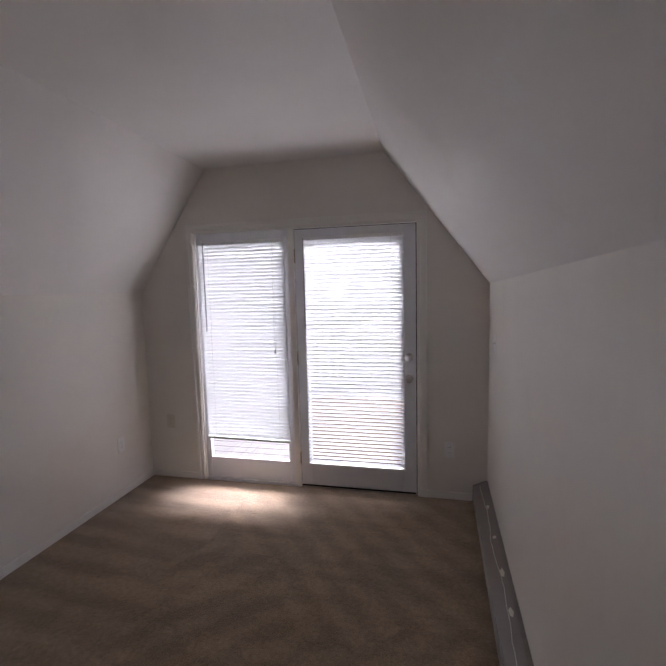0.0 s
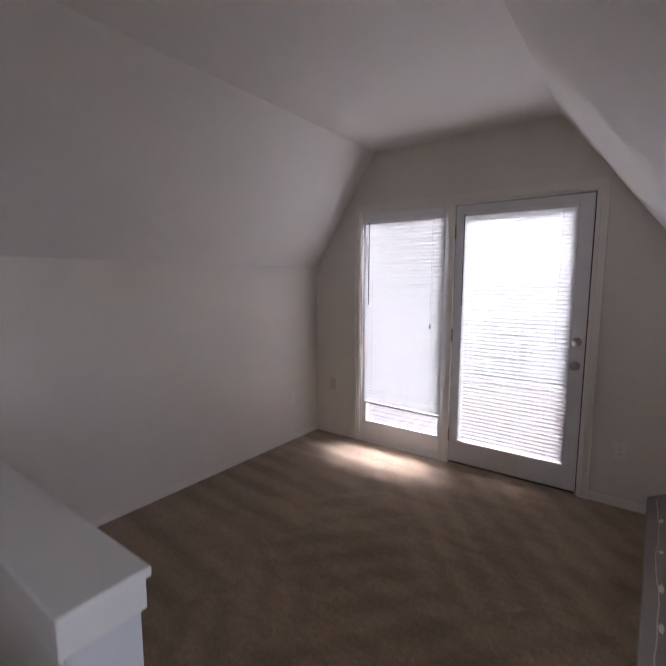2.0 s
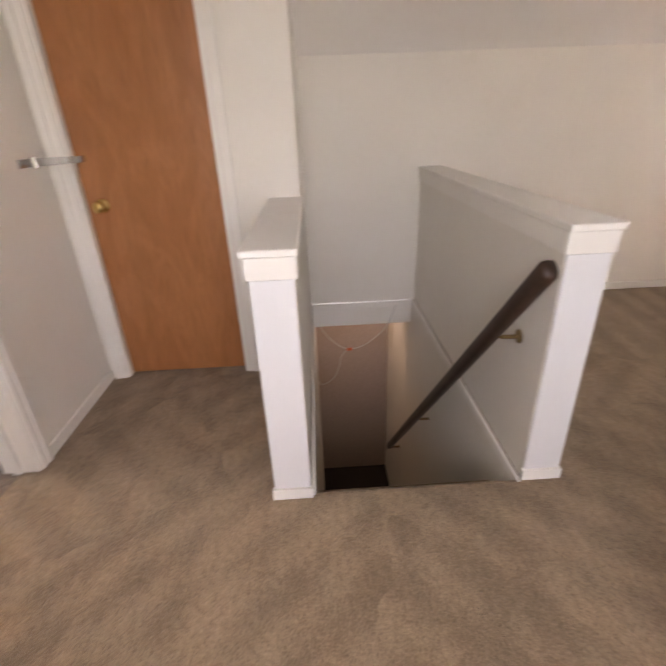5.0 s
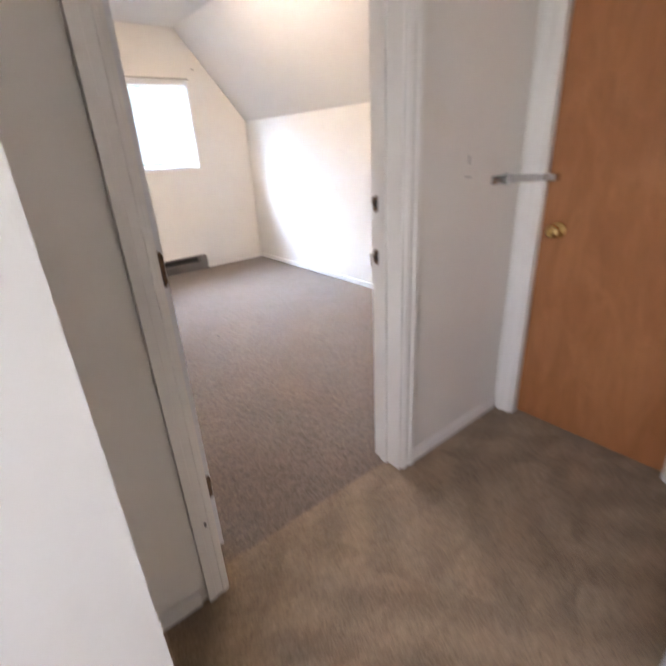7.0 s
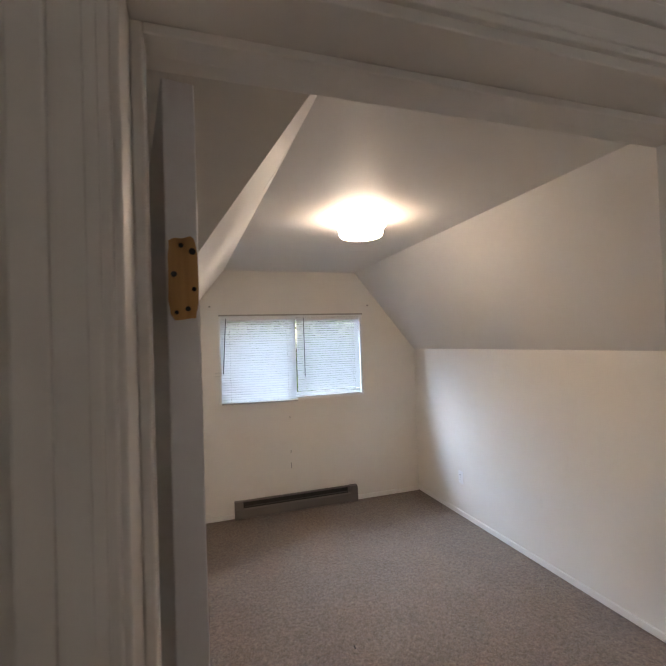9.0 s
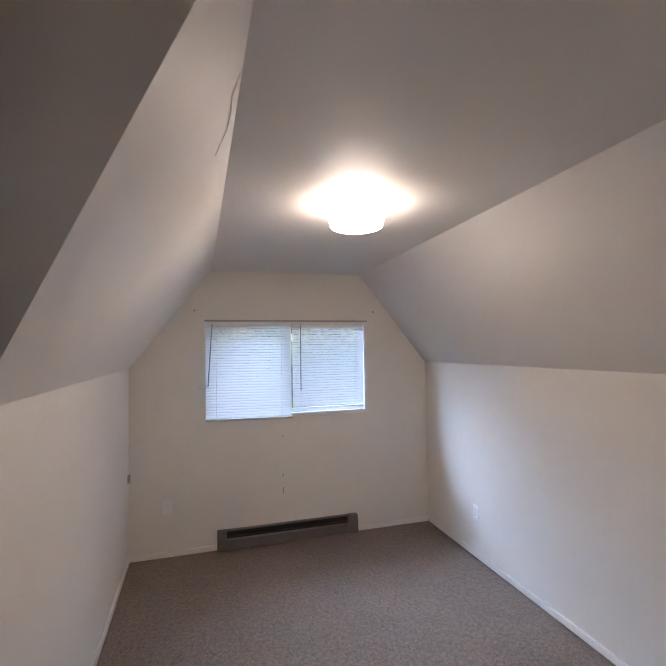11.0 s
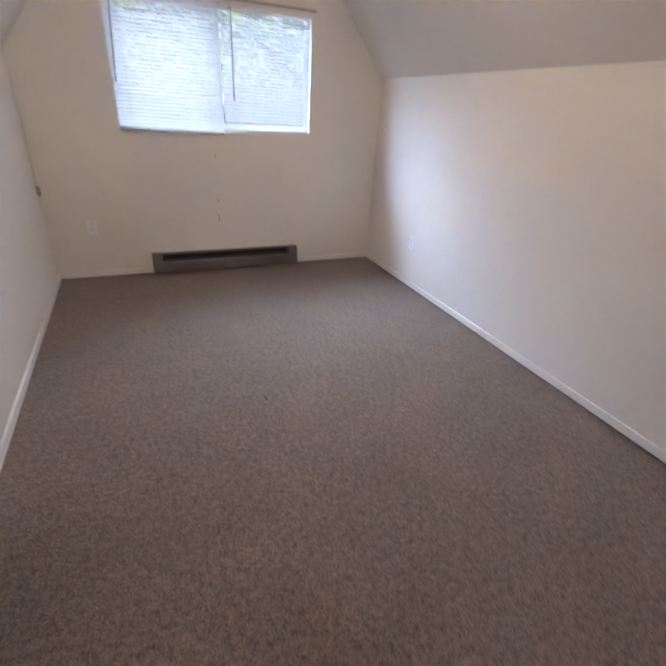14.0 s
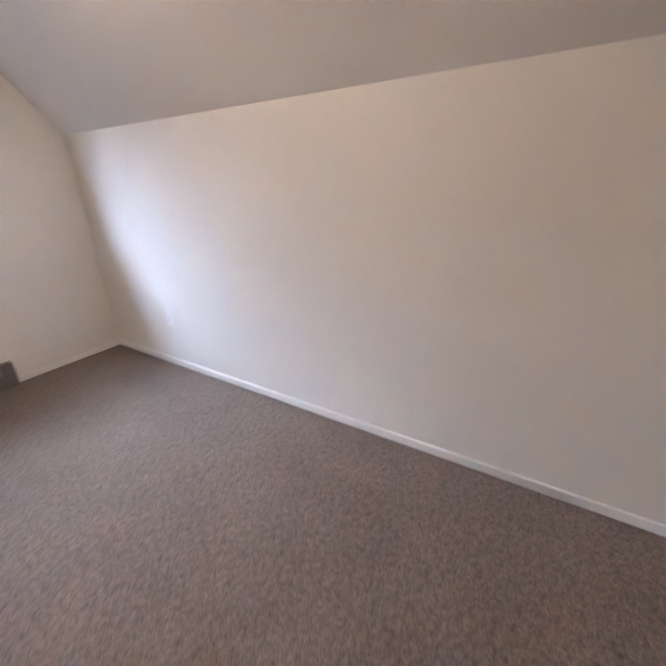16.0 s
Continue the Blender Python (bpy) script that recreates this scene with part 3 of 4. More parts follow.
def bedroom_door():
    """White slab door, swung into the bedroom just past square; the hinge line is its origin."""
    root = thing("bedroom_door", (OP1 - 0.022, B_N - 0.006, 0.012), "white painted slab door standing open into the bedroom", "door", turn=7.5)
    w, h, t = 0.775, OPZ - 0.016, 0.035
    slabmesh = part("door_leaf", block(-t, 0, -w, 0, 0, h, 0.002), DOOR_WHITE, root)
    rnd = random.Random(4)
    for z, mat in ((1.735, BARE_PINE), (0.98, WORN_WOOD), (0.26, WORN_WOOD)):
        pts = [(-0.0175 + 0.0165 * rnd.uniform(0.9, 1.0) * math.copysign(abs(math.cos(a)) ** 0.4, math.cos(a)), -0.0006, z + 0.048 * rnd.uniform(0.9, 1.0) * math.copysign(abs(math.sin(a)) ** 0.4, math.sin(a))) for a in (k * math.tau / 24 for k in range(24))]
        hinge = part("hinge_mortise", prism(bmesh.new(), pts, (0, 0.0022, 0)), mat, root, "bare wood recess of a missing hinge")
        for x, dz, r in ((-0.008, 0.004, 0.0034), (-0.016, 0.036, 0.0028), (-0.022, -0.034, 0.0030), (-0.028, 0.030, 0.0040), (-0.029, -0.012, 0.0026), (-0.010, -0.038, 0.0024)):
            part("screw_hole", turned(bmesh.new(), [(r, 0.0), (r * 0.9, 0.0009), (0.0, 0.001)], Matrix.Translation((x, 0.0016, z + dz)) @ pose(0, 0, 0, -90, 0, 0), 9), HOLE, hinge)
    knob(root, Matrix.Translation((-t, -w + 0.06, 0.92)) @ pose(0, 0, 0, 0, -90, 0), BRASS)
    knob(root, Matrix.Translation((0, -w + 0.06, 0.92)) @ pose(0, 0, 0, 0, 90, 0), BRASS)
    part("deadbolt", turned(bmesh.new(), [(0.03, 0), (0.03, 0.006), (0.026, 0.02), (0.022, 0.024), (0.0, 0.025)], Matrix.Translation((-t, -w + 0.06, 1.09)) @ pose(0, 0, 0, 0, -90, 0)), BRASS, root, "brass deadbolt cylinder", True)
    part("latch_plate", block(-t + 0.006, -0.006, -w - 0.0015, -w + 0.002, 0.89, 0.95, 0.001), BRASS, root)
    return root


bedroom_door()


# ---- closet door ----
def closet_door():
    root = thing("closet_door", (CW - 0.03, CD0, 0.012), "closed orange-brown wood veneer closet door", "door")
    w = CD1 - CD0
    part("door_leaf", block(-0.035, 0.0, 0.003, w - 0.003, 0, CDZ - 0.016, 0.002), VENEER, root)
    knob(root, Matrix.Translation((0.0, 0.074, 0.89)) @ pose(0, 0, 0, 0, 90, 0), BRASS)
    for z in (1.76, 1.052, 0.305):
        part("hinge", block(-0.001, 0.005, w - 0.012, w + 0.004, z - 0.043, z + 0.043, 0.002), OLD_BRASS, root, "dark tarnished hinge")
    return root


closet_door()
cf = tagged(new("door_2", mesh_of("door_2", block(CW - 0.114, CW + 0.004, CD0 - 0.02, CD0, 0, CDZ + 0.02, 0.002), TRIM)), "cream painted frame of the closet doorway", "door frame", kind="structure")
part("jamb", block(CW - 0.114, CW + 0.004, CD1, CD1 + 0.02, 0, CDZ + 0.02, 0.002), TRIM, cf)
part("head_jamb", block(CW - 0.114, CW + 0.004, CD0, CD1, CDZ, CDZ + 0.02, 0.002), TRIM, cf)
part("casing", casing_leg(bmesh.new(), "y", CD0 - 0.012, 0.064, CDZ + 0.012, (CW, 1), -1), TRIM, cf)
part("casing", casing_leg(bmesh.new(), "y", CD1 + 0.012, 0.058, CDZ + 0.012, (CW, 1), 1), TRIM, cf)
part("head_casing", casing_head(bmesh.new(), "y", CD0 - 0.076, CD1 + 0.07, CDZ + 0.012, 0.064, (CW, 1)), TRIM, cf)
part("closet_back", block(0.30, 0.34, HALL_S, ST_S - 0.1, 0, 2.5), WALL, cf)


def hasp():
    root = thing("slide_latch", (1.085, HALL_S, 1.105), "chrome swing-bar latch across the closet door corner", "latch")
    part("wall_plate", block(-0.045, 0.045, 0.0, 0.006, -0.017, 0.017, 0.002), CHROME, root)
    part("knuckle", tube(bmesh.new(), [(-0.05, 0.012, -0.022), (-0.05, 0.012, 0.022)], 0.011), CHROME, root)
    part("bar", prism(bmesh.new(), [(-0.05, 0.014, -0.016), (-0.155, 0.095, -0.014), (-0.155, 0.095, 0.014), (-0.05, 0.014, 0.016)], (0.004, 0.005, 0)), CHROME, root)
    part("catch", block(-0.196, -0.15, 0.098, 0.150, -0.014, 0.014, 0.004), CHROME, root)
    return root


hasp()
marks = thing("screw_marks", (1.282, HALL_S, 1.175), "dark screw holes and scrapes in the wall paint", "wall mark")
part("scrape", block(-0.018, 0.018, 0.0005, 0.002, -0.045, -0.041), GREY_PLASTIC, marks)
part("screw_hole", block(-0.003, 0.004, 0.0005, 0.003, 0.0, 0.03, 0.001), GREY_PLASTIC, marks)


# ---- half walls and stair rail ----
def half_wall(name, x0, x1, y0, y1, label, height=0.93):
    root = tagged(new(name, mesh_of(name, block(x0, x1, y0, y1, 0.0, height - 0.02, 0.002), WALL)), label, "half wall", kind="structure")
    part("cap", block(x0, x1 + 0.028, y0 - 0.014, y1 + 0.014, height - 0.018, height + 0.004, 0.005), TRIM, root, "white painted cap board")
    bm = bmesh.new()
    slab(bm, x1, x1 + 0.014, y0 - 0.009, y1 + 0.009, height - 0.085, height - 0.0185, 0.003)
    slab(bm, x0, x1, y0 - 0.009, y0, height - 0.085, height - 0.0185, 0.003)
    slab(bm, x0, x1, y1, y1 + 0.009, height - 0.085, height - 0.0185, 0.003)
    part("cap_moulding", bm, TRIM, root)
    part("end_board", block(x1, x1 + 0.010, y0 + 0.002, y1 - 0.002, 0.045, height - 0.0855, 0.002), DOOR_WHITE, root)
    bm = bmesh.new()
    slab(bm, x1, x1 + 0.020, y0 - 0.006, y1 + 0.006, 0.0, 0.045, 0.003)
    part("base_block", bm, TRIM, root)
    return root


half_wall("half_wall_north", 0.0, 1.813, ST_N + 0.008, ST_N + 0.142, "off-white half wall between room and stairwell, white cap")
half_wall("half_wall_south", CW, 1.833, ST_S - 0.132, ST_S, "off-white half wall between hall and stairwell, white cap", 0.905)


def hand_rail():
    top, low = Vector((1.91, -3.055, 0.838)), Vector((-0.36, -3.055, -1.71))
    root = thing("hand_rail", (top.x, top.y, low.z), "dark stained wooden stair handrail on brass brackets", "handrail")
    o = Vector((top.x, top.y, low.z))
    d = (low - top).normalized()
    up = Vector((0, 1, 0)).cross(d).normalized()
    side = Vector((0, 1, 0))
    bm = bmesh.new()
    ring = []
    for at in (0.0, 0.012, 1.0 * (low - top).length - 0.012, (low - top).length):
        s = 0.82 if at in (0.0, (low - top).length) else 1.0
        c = top - o + d * at
        ring.append([bm.verts.new(c + s * (0.024 * math.copysign(abs(math.cos(a)) ** 0.6, math.cos(a)) * side + 0.030 * math.copysign(abs(math.sin(a)) ** 0.7, math.sin(a)) * up)) for a in (k * math.tau / 16 for k in range(16))])
    for a, b in zip(ring, ring[1:]):
        for k in range(16):
            bm.faces.new((a[k], a[(k + 1) % 16], b[(k + 1) % 16], b[k]))
    bm.faces.new(ring[0])
    bm.faces.new(ring[-1][::-1])
    bmesh.ops.recalc_face_normals(bm, faces=bm.faces[:])
    part("rail", bm, DARK_WOOD, root, "", True)
    for s in (0.116, 0.55, 0.955):
        p = top - o + (low - top) * s
        b = part("bracket", tube(bmesh.new(), [p + Vector((0, 0, -0.028)), p + Vector((0, 0.02, -0.040)), p + Vector((0, 0.06, -0.042)), p + Vector((0, 0.084, -0.042))], 0.008), OLD_BRASS, root, "brass wall bracket", True)
        part("bracket_rose", turned(bmesh.new(), [(0.026, 0), (0.024, 0.006), (0.012, 0.012), (0.0, 0.013)], Matrix.Translation(p + Vector((0, 0.086, -0.042))) @ pose(0, 0, 0, 90, 0, 0)), OLD_BRASS, b, "", True)
    return root


hand_rail()


def hanging_cable():
    root = thing("hanging_cable", (0.02, -3.45, -0.22), "pale cable looped under the header with an orange connector", "cable")
    o = Vector((0.02, -3.45, -0.22))

    def strand(points, n=10):
        bm = bmesh.new()
        pts = [Vector(p) - o for p in points]
        fine = []
        for i in range(len(pts) - 1):
            p0, p1, p2, p3 = pts[max(i - 1, 0)], pts[i], pts[i + 1], pts[min(i + 2, len(pts) - 1)]
            for k in range(n):
                u = k / n
                fine.append(0.5 * ((2 * p1) + (p2 - p0) * u + (2 * p0 - 5 * p1 + 4 * p2 - p3) * u * u + (3 * p1 - p0 - 3 * p2 + p3) * u ** 3))
        fine.append(pts[-1])
        return tube(bm, fine, 0.0045, 8)
    part("loop", strand([(0.02, -3.68, -0.18), (0.02, -3.62, -0.27), (0.02, -3.54, -0.35), (0.02, -3.457, -0.384), (0.02, -3.35, -0.36), (0.02, -3.24, -0.28), (0.02, -3.162, -0.187), (0.012, -3.10, -0.035)]), CABLE, root)
    part("tail", strand([(0.022, -3.47, -0.385), (0.022, -3.52, -0.44), (0.022, -3.545, -0.54), (0.022, -3.59, -0.64), (0.022, -3.678, -0.696), (0.022, -3.715, -0.65), (0.022, -3.722, -0.56)]), CABLE, root)
    part("connector", tube(bmesh.new(), [(0.005, -0.03, -0.165), (0.005, 0.012, -0.163)], 0.011), ORANGE, root, "orange plastic connector")
    return root


hanging_cable()


# ---- glazed doors ----
def ring(bm, x0, x1, z0, z1, y0, y1, left, right, low, high, bevel=0.003):
    """A flat frame of two stiles and two rails."""
    slab(bm, x0, x0 + left, y0, y1, z0, z1, bevel)
    slab(bm, x1 - right, x1, y0, y1, z0, z1, bevel)
    slab(bm, x0 + left, x1 - right, y0, y1, z0, z0 + low, bevel)
    slab(bm, x0 + left, x1 - right, y0, y1, z1 - high, z1, bevel)
    return bm


unit = tagged(new("door_3", mesh_of("door_3", block(GX0, GX0 + 0.022, -0.002, 0.13, 0, GZ, 0.002), TRIM)), "white painted frame of the glazed patio doors", "door frame", kind="structure")
part("jamb", block(GX1 - 0.022, GX1, -0.002, 0.13, 0, GZ, 0.002), TRIM, unit)
part("head_jamb", block(GX0 + 0.022, GX1 - 0.022, -0.002, 0.13, GZ - 0.02, GZ, 0.002), TRIM, unit)
part("mullion", block(1.285, 1.331, -0.006, 0.13, 0.0, GZ - 0.02, 0.003), TRIM, unit)
part("threshold", block(GX0 + 0.022, GX1 - 0.022, 0.02, 0.17, -0.02, 0.022, 0.003), NICKEL, unit, "worn metal threshold")
part("casing", casing_leg(bmesh.new(), "x", GX0 + 0.012, 0.06, GZ - 0.012, (0, -1), -1), TRIM, unit)
part("casing", casing_leg(bmesh.new(), "x", GX1 - 0.012, 0.06, GZ - 0.012, (0, -1), 1), TRIM, unit)
part("head_casing", casing_head(bmesh.new(), "x", GX0 - 0.048, GX1 + 0.048, GZ - 0.012, 0.06, (0, -1)), TRIM, unit)

fixed = tagged(new("window_1", mesh_of("window_1", ring(bmesh.new(), GX0 + 0.022, 1.285, 0.022, GZ - 0.02, 0.012, 0.056, 0.04, 0.04, 0.168, 0.085), DOOR_WHITE)), "white fixed glazed panel beside the patio door", "window", kind="structure")
pane = part("pane", block(GX0 + 0.06, 1.247, 0.032, 0.036, 0.188, GZ - 0.10), GLASS, fixed)
pane.visible_shadow = False
part("glazing_bead", ring(bmesh.new(), GX0 + 0.056, 1.251, 0.184, GZ - 0.099, 0.006, 0.013, 0.014, 0.014, 0.014, 0.014, 0.002), DOOR_WHITE, fixed)
part("bottom_bead", block(GX0 + 0.03, 1.282, -0.008, 0.012, 0.0, 0.024, 0.003), DOOR_WHITE, fixed)


def patio_door():
    root = thing("patio_door", (1.334, 0.012, 0.012), "closed white patio door with one large pane", "door")
    w, h = 2.231 - 1.334, 2.006 - 0.012
    part("door_frame", ring(bmesh.new(), 0, w, 0, h, 0.0, 0.044, 0.085, 0.098, 0.175, 0.10), DOOR_WHITE, root)
    g = part("pane", block(0.084, w - 0.097, 0.02, 0.024, 0.174, h - 0.099), GLASS, root)
    g.visible_shadow = False
    part("glazing_bead", ring(bmesh.new(), 0.068, w - 0.082, 0.158, h - 0.083, -0.009, 0.001, 0.022, 0.022, 0.022, 0.022, 0.004), DOOR_WHITE, root)
    part("weather_strip", ring(bmesh.new(), -0.0022, w + 0.0065, -0.002, h + 0.0045, 0.006, 0.012, 0.004, 0.0085, 0.003, 0.0065, 0.0), HOLE, root, "dark rubber weather strip")
    part("door_sweep", block(0.005, w - 0.005, -0.004, 0.0, -0.004, 0.008), HOLE, root)
    k = knob(root, Matrix.Translation((w - 0.050, 0, 0.878)) @ pose(0, 0, 0, 90, 0, 0), NICKEL, 0.031, 0.026)
    part("deadbolt", turned(bmesh.new(), [(0.031, 0), (0.031, 0.006), (0.025, 0.016), (0.012, 0.020), (0.011, 0.024), (0.0, 0.025)], Matrix.Translation((w - 0.050, 0, 1.036)) @ pose(0, 0, 0, 90, 0, 0)), NICKEL, root, "round metal deadbolt", True)
    for z in (1.80, 1.02, 0.22):
        part("hinge", tube(bmesh.new(), [(-0.002, -0.006, z - 0.05), (-0.002, -0.006, z + 0.05)], 0.0065), OLD_BRASS, root, "dark door hinge", True)
    return root


patio_door()


# ---- grooved boards on the stair wall ----
for i in range(36):
    part("bead_board", block(-0.12 + i * 0.0535, -0.12 + i * 0.0535 + 0.0505, ST_N - 0.011, ST_N - 0.005, LOW, -0.036), WALL, stair_wall)


# ---- blinds ----
def slat_mesh(width, tilt, deep):
    """One slat, gently crowned, tilted by so many degrees."""
    prof = []
    for k in range(5):
        u = -1 + k / 2
        prof.append((deep / 2 * u, deep * 0.10 * (1 - u * u)))
    c, s = math.cos(radians(tilt)), math.sin(radians(tilt))
    verts, faces = [], []
    for x in (-width / 2, width / 2):
        for off in (0.0, 0.0006):
            for a, b in prof:
                b += off
                verts.append((x, a * c - b * s, a * s + b * c))
    for k in range(4):
        faces.append((k, k + 1, 10 + k + 1, 10 + k))
        faces.append((5 + k, 15 + k, 15 + k + 1, 5 + k + 1))
    faces += [(0, 10, 15, 5), (4, 9, 19, 14), tuple(range(5)) + tuple(range(9, 4, -1)), tuple(range(10, 15)) + tuple(range(19, 14, -1))]
    me = bpy.data.meshes.new("slat")
    me.from_pydata(verts, [], faces)
    me.materials.append(SLAT)
    for p in me.polygons:
        p.use_smooth = p.index < 8
    return me


def mini_blind(place, width, drop, tilt, label, wand_x, wand_len, face=-1, lean=0.0, pitch=0.0215, tassel=None, rail_tilt=0.0, rattle=0.4, deep=0.026, rail=None):
    """A blind hung from the middle of its head rail; face is the side of the room along y."""
    rnd = random.Random(int(width * 1000))
    root = thing("window_blind", place, label, "blind", "mini blinds", 0.0 if face < 0 else 180.0)
    part("head_rail", block(-width / 2, width / 2, -0.013, 0.013, -0.026, 0.0, 0.003), WHITE_PLASTIC, root)
    me = slat_mesh(width - 0.006, tilt, deep)
    n = int((drop - 0.045) / pitch)
    for i in range(n):
        s = new("slat", me)
        s.parent = root
        u = i / n
        s.location = (rnd.uniform(-0.001, 0.001), rnd.uniform(-0.0008, 0.0008), -0.036 - i * pitch)
        s.rotation_euler = (radians(rnd.uniform(-1, 1) * rattle * 4), radians(rail_tilt * u), 0)
    zb = -0.036 - n * pitch
    b = part("bottom_rail", block(-width / 2, width / 2, -0.011, 0.011, -0.009, 0.007, 0.003), rail or WHITE_PLASTIC, root)
    b.location = (0, 0, zb)
    b.rotation_euler = (0, radians(rail_tilt), 0)
    for x in (-width * 0.38, width * 0.38) if width < 0.75 else (-width * 0.4, 0.0, width * 0.4):
        part("ladder_cord", tube(bmesh.new(), [(x, -0.0135, -0.02), (x, -0.0135, zb)], 0.0009, 5), CABLE, root)
        part("ladder_cord", tube(bmesh.new(), [(x, 0.0135, -0.02), (x, 0.0135, zb)], 0.0009, 5), CABLE, root)
    part("tilt_wand", tube(bmesh.new(), [(wand_x, -0.024, -0.012), (wand_x + lean * 0.1, -0.03, -0.05), (wand_x + lean, -0.03, -wand_len)], 0.0042, 6), WAND, root, "grey plastic tilt wand")
    if tassel:
        x, z = tassel
        part("lift_cord", tube(bmesh.new(), [(x, -0.018, -0.02), (x, -0.020, z)], 0.0013, 5), CABLE, root)
        part("tassel", turned(bmesh.new(), [(0.003, 0.02), (0.005, 0.0), (0.007, -0.015), (0.0, -0.017)][::-1], Matrix.Translation((x, -0.020, z)), 10), WAND, root, "dark cord tassel", True)
    return root


mini_blind((0.904, -0.014, 1.945), 0.715, 1.60, -62, "closed white mini blind over the fixed glazed panel", -0.30, 0.70, tassel=(0.262, -0.855), rail_tilt=0.7, pitch=0.0275, deep=0.036)
mini_blind((1.777, -0.012, 1.945), 0.745, 1.765, -57, "half-open white mini blind on the patio door", -0.36, 0.68, pitch=0.0285, deep=0.033)


def blind_brackets():
    for x in (0.565, 1.262):
        b = thing("blind_bracket", (x, -0.002, 1.928), "small white metal blind bracket above the pane", "bracket", "blind brackets")
        part("clip", block(-0.014, 0.014, -0.028, 0.002, -0.004, 0.026, 0.003), WHITE_PLASTIC, b)


blind_brackets()

# ---- bedroom window ----
wf = tagged(new("window_2", mesh_of("window_2", ring(bmesh.new(), WX0, WX1, WZ0, WZ1, B_S - 0.10, B_S + 0.004, 0.02, 0.02, 0.022, 0.02), VINYL)), "white sliding window with two sashes", "window", kind="structure")
for x0, x1, y in ((WX0 + 0.02, 1.385, B_S - 0.05), (1.335, WX1 - 0.02, B_S - 0.085)):
    s = part("sash", ring(bmesh.new(), x0, x1, WZ0 + 0.022, WZ1 - 0.02, y - 0.015, y + 0.012, 0.036, 0.036, 0.036, 0.03), VINYL, wf)
    g = part("pane", block(x0 + 0.034, x1 - 0.034, y - 0.003, y + 0.001, WZ0 + 0.055, WZ1 - 0.048), GLASS, s)
    g.visible_shadow = False
bm = bmesh.new()
ring(bm, WX0 - 0.012, WX1 + 0.012, WZ0 - 0.012, WZ1 + 0.012, B_S, B_S + 0.008, 0.013, 0.013, 0.013, 0.013, 0.002)
part("window_trim", bm, TRIM, wf)
part("head_track", block(WX0 - 0.012, WX1 + 0.012, B_S + 0.009, B_S + 0.017, WZ1 - 0.002, WZ1 + 0.013, 0.002), GREY_PLASTIC, wf, "tan-grey painted blind track")
part("track", block(WX0 + 0.02, WX1 - 0.02, B_S - 0.03, B_S - 0.012, WZ1 - 0.045, WZ1 - 0.021), OLD_BRASS, wf, "dark metal blind track")

mini_blind((1.727, B_S + 0.026, 1.936), 0.74, 0.845, 56, "closed white mini blind hanging over the window's edge", -0.315, 0.54, face=1, lean=-0.035, rail_tilt=0.9, rattle=0.9, pitch=0.0235, rail=GREY_PLASTIC)
mini_blind((0.998, B_S - 0.004, 1.930), 0.69, 0.795, 51, "half-open white mini blind inside the window", -0.27, 0.60, face=1, pitch=0.0235)
hook = thing("wire_hook", (2.105, B_S + 0.03, 1.40), "bent wire hook holding the blind wand", "hook")
part("hook_wire", tube(bmesh.new(), [(0.05, -0.025, 0.0), (0.02, 0.012, 0.012), (-0.012, 0.016, 0.008), (-0.018, 0.012, -0.012), (0.004, 0.012, -0.022), (0.05, -0.022, -0.02)], 0.0022, 6), CABLE, hook, "", True)


# ---- heaters ----
def heater(name, place, length, turn, label, tall=0.150, deep=0.062, enamel=HEATER):
    """Electric baseboard heater: back along y = 0 of its own, front towards +y."""
    root = thing(name, place, label, "heater", "baseboard heaters", turn)
    part("back_plate", block(0, length, 0.0, 0.006, 0.012, tall, 0.002), enamel, root)
    part("top_cover", prism(bmesh.new(), [(0, 0.006, tall), (0, deep * 0.5, tall - 0.001), (0, deep * 0.52, tall - 0.010), (0, 0.006, tall - 0.008)], (length, 0, 0)), enamel, root)
    part("front_cover", prism(bmesh.new(), [(0.03, deep * 0.85, tall - 0.060), (0.03, deep, tall - 0.074), (0.03, deep, 0.012), (0.03, deep * 0.82, 0.006), (0.03, deep * 0.80, 0.010), (0.03, deep - 0.004, 0.016), (0.03, deep - 0.004, tall - 0.078), (0.03, deep * 0.82, tall - 0.064)], (length - 0.06, 0, 0)), enamel, root)
    for x in (0.0, length - 0.08):
        part("end_cap", prism(bmesh.new(), [(x, 0.0, 0.004), (x, deep + 0.001, 0.006), (x, deep + 0.001, tall - 0.06), (x, deep * 0.8, tall + 0.001), (x, 0.0, tall + 0.002)], (0.08, 0, 0)), enamel, root)
    part("element", block(0.1, length - 0.1, 0.010, deep * 0.62, 0.035, tall - 0.055), HEATER_DARK, root)
    # dark sheet paints the shade behind the slot
    part("shadow_gap", block(0.095, length - 0.08, 0.006, 0.012, 0.013, tall - 0.018), HEATER_DARK, root)
    return root


heater("baseboard_heater", (0.752, B_S, 0.0), 1.255, 0, "brown-grey electric baseboard heater under the window", 0.165)


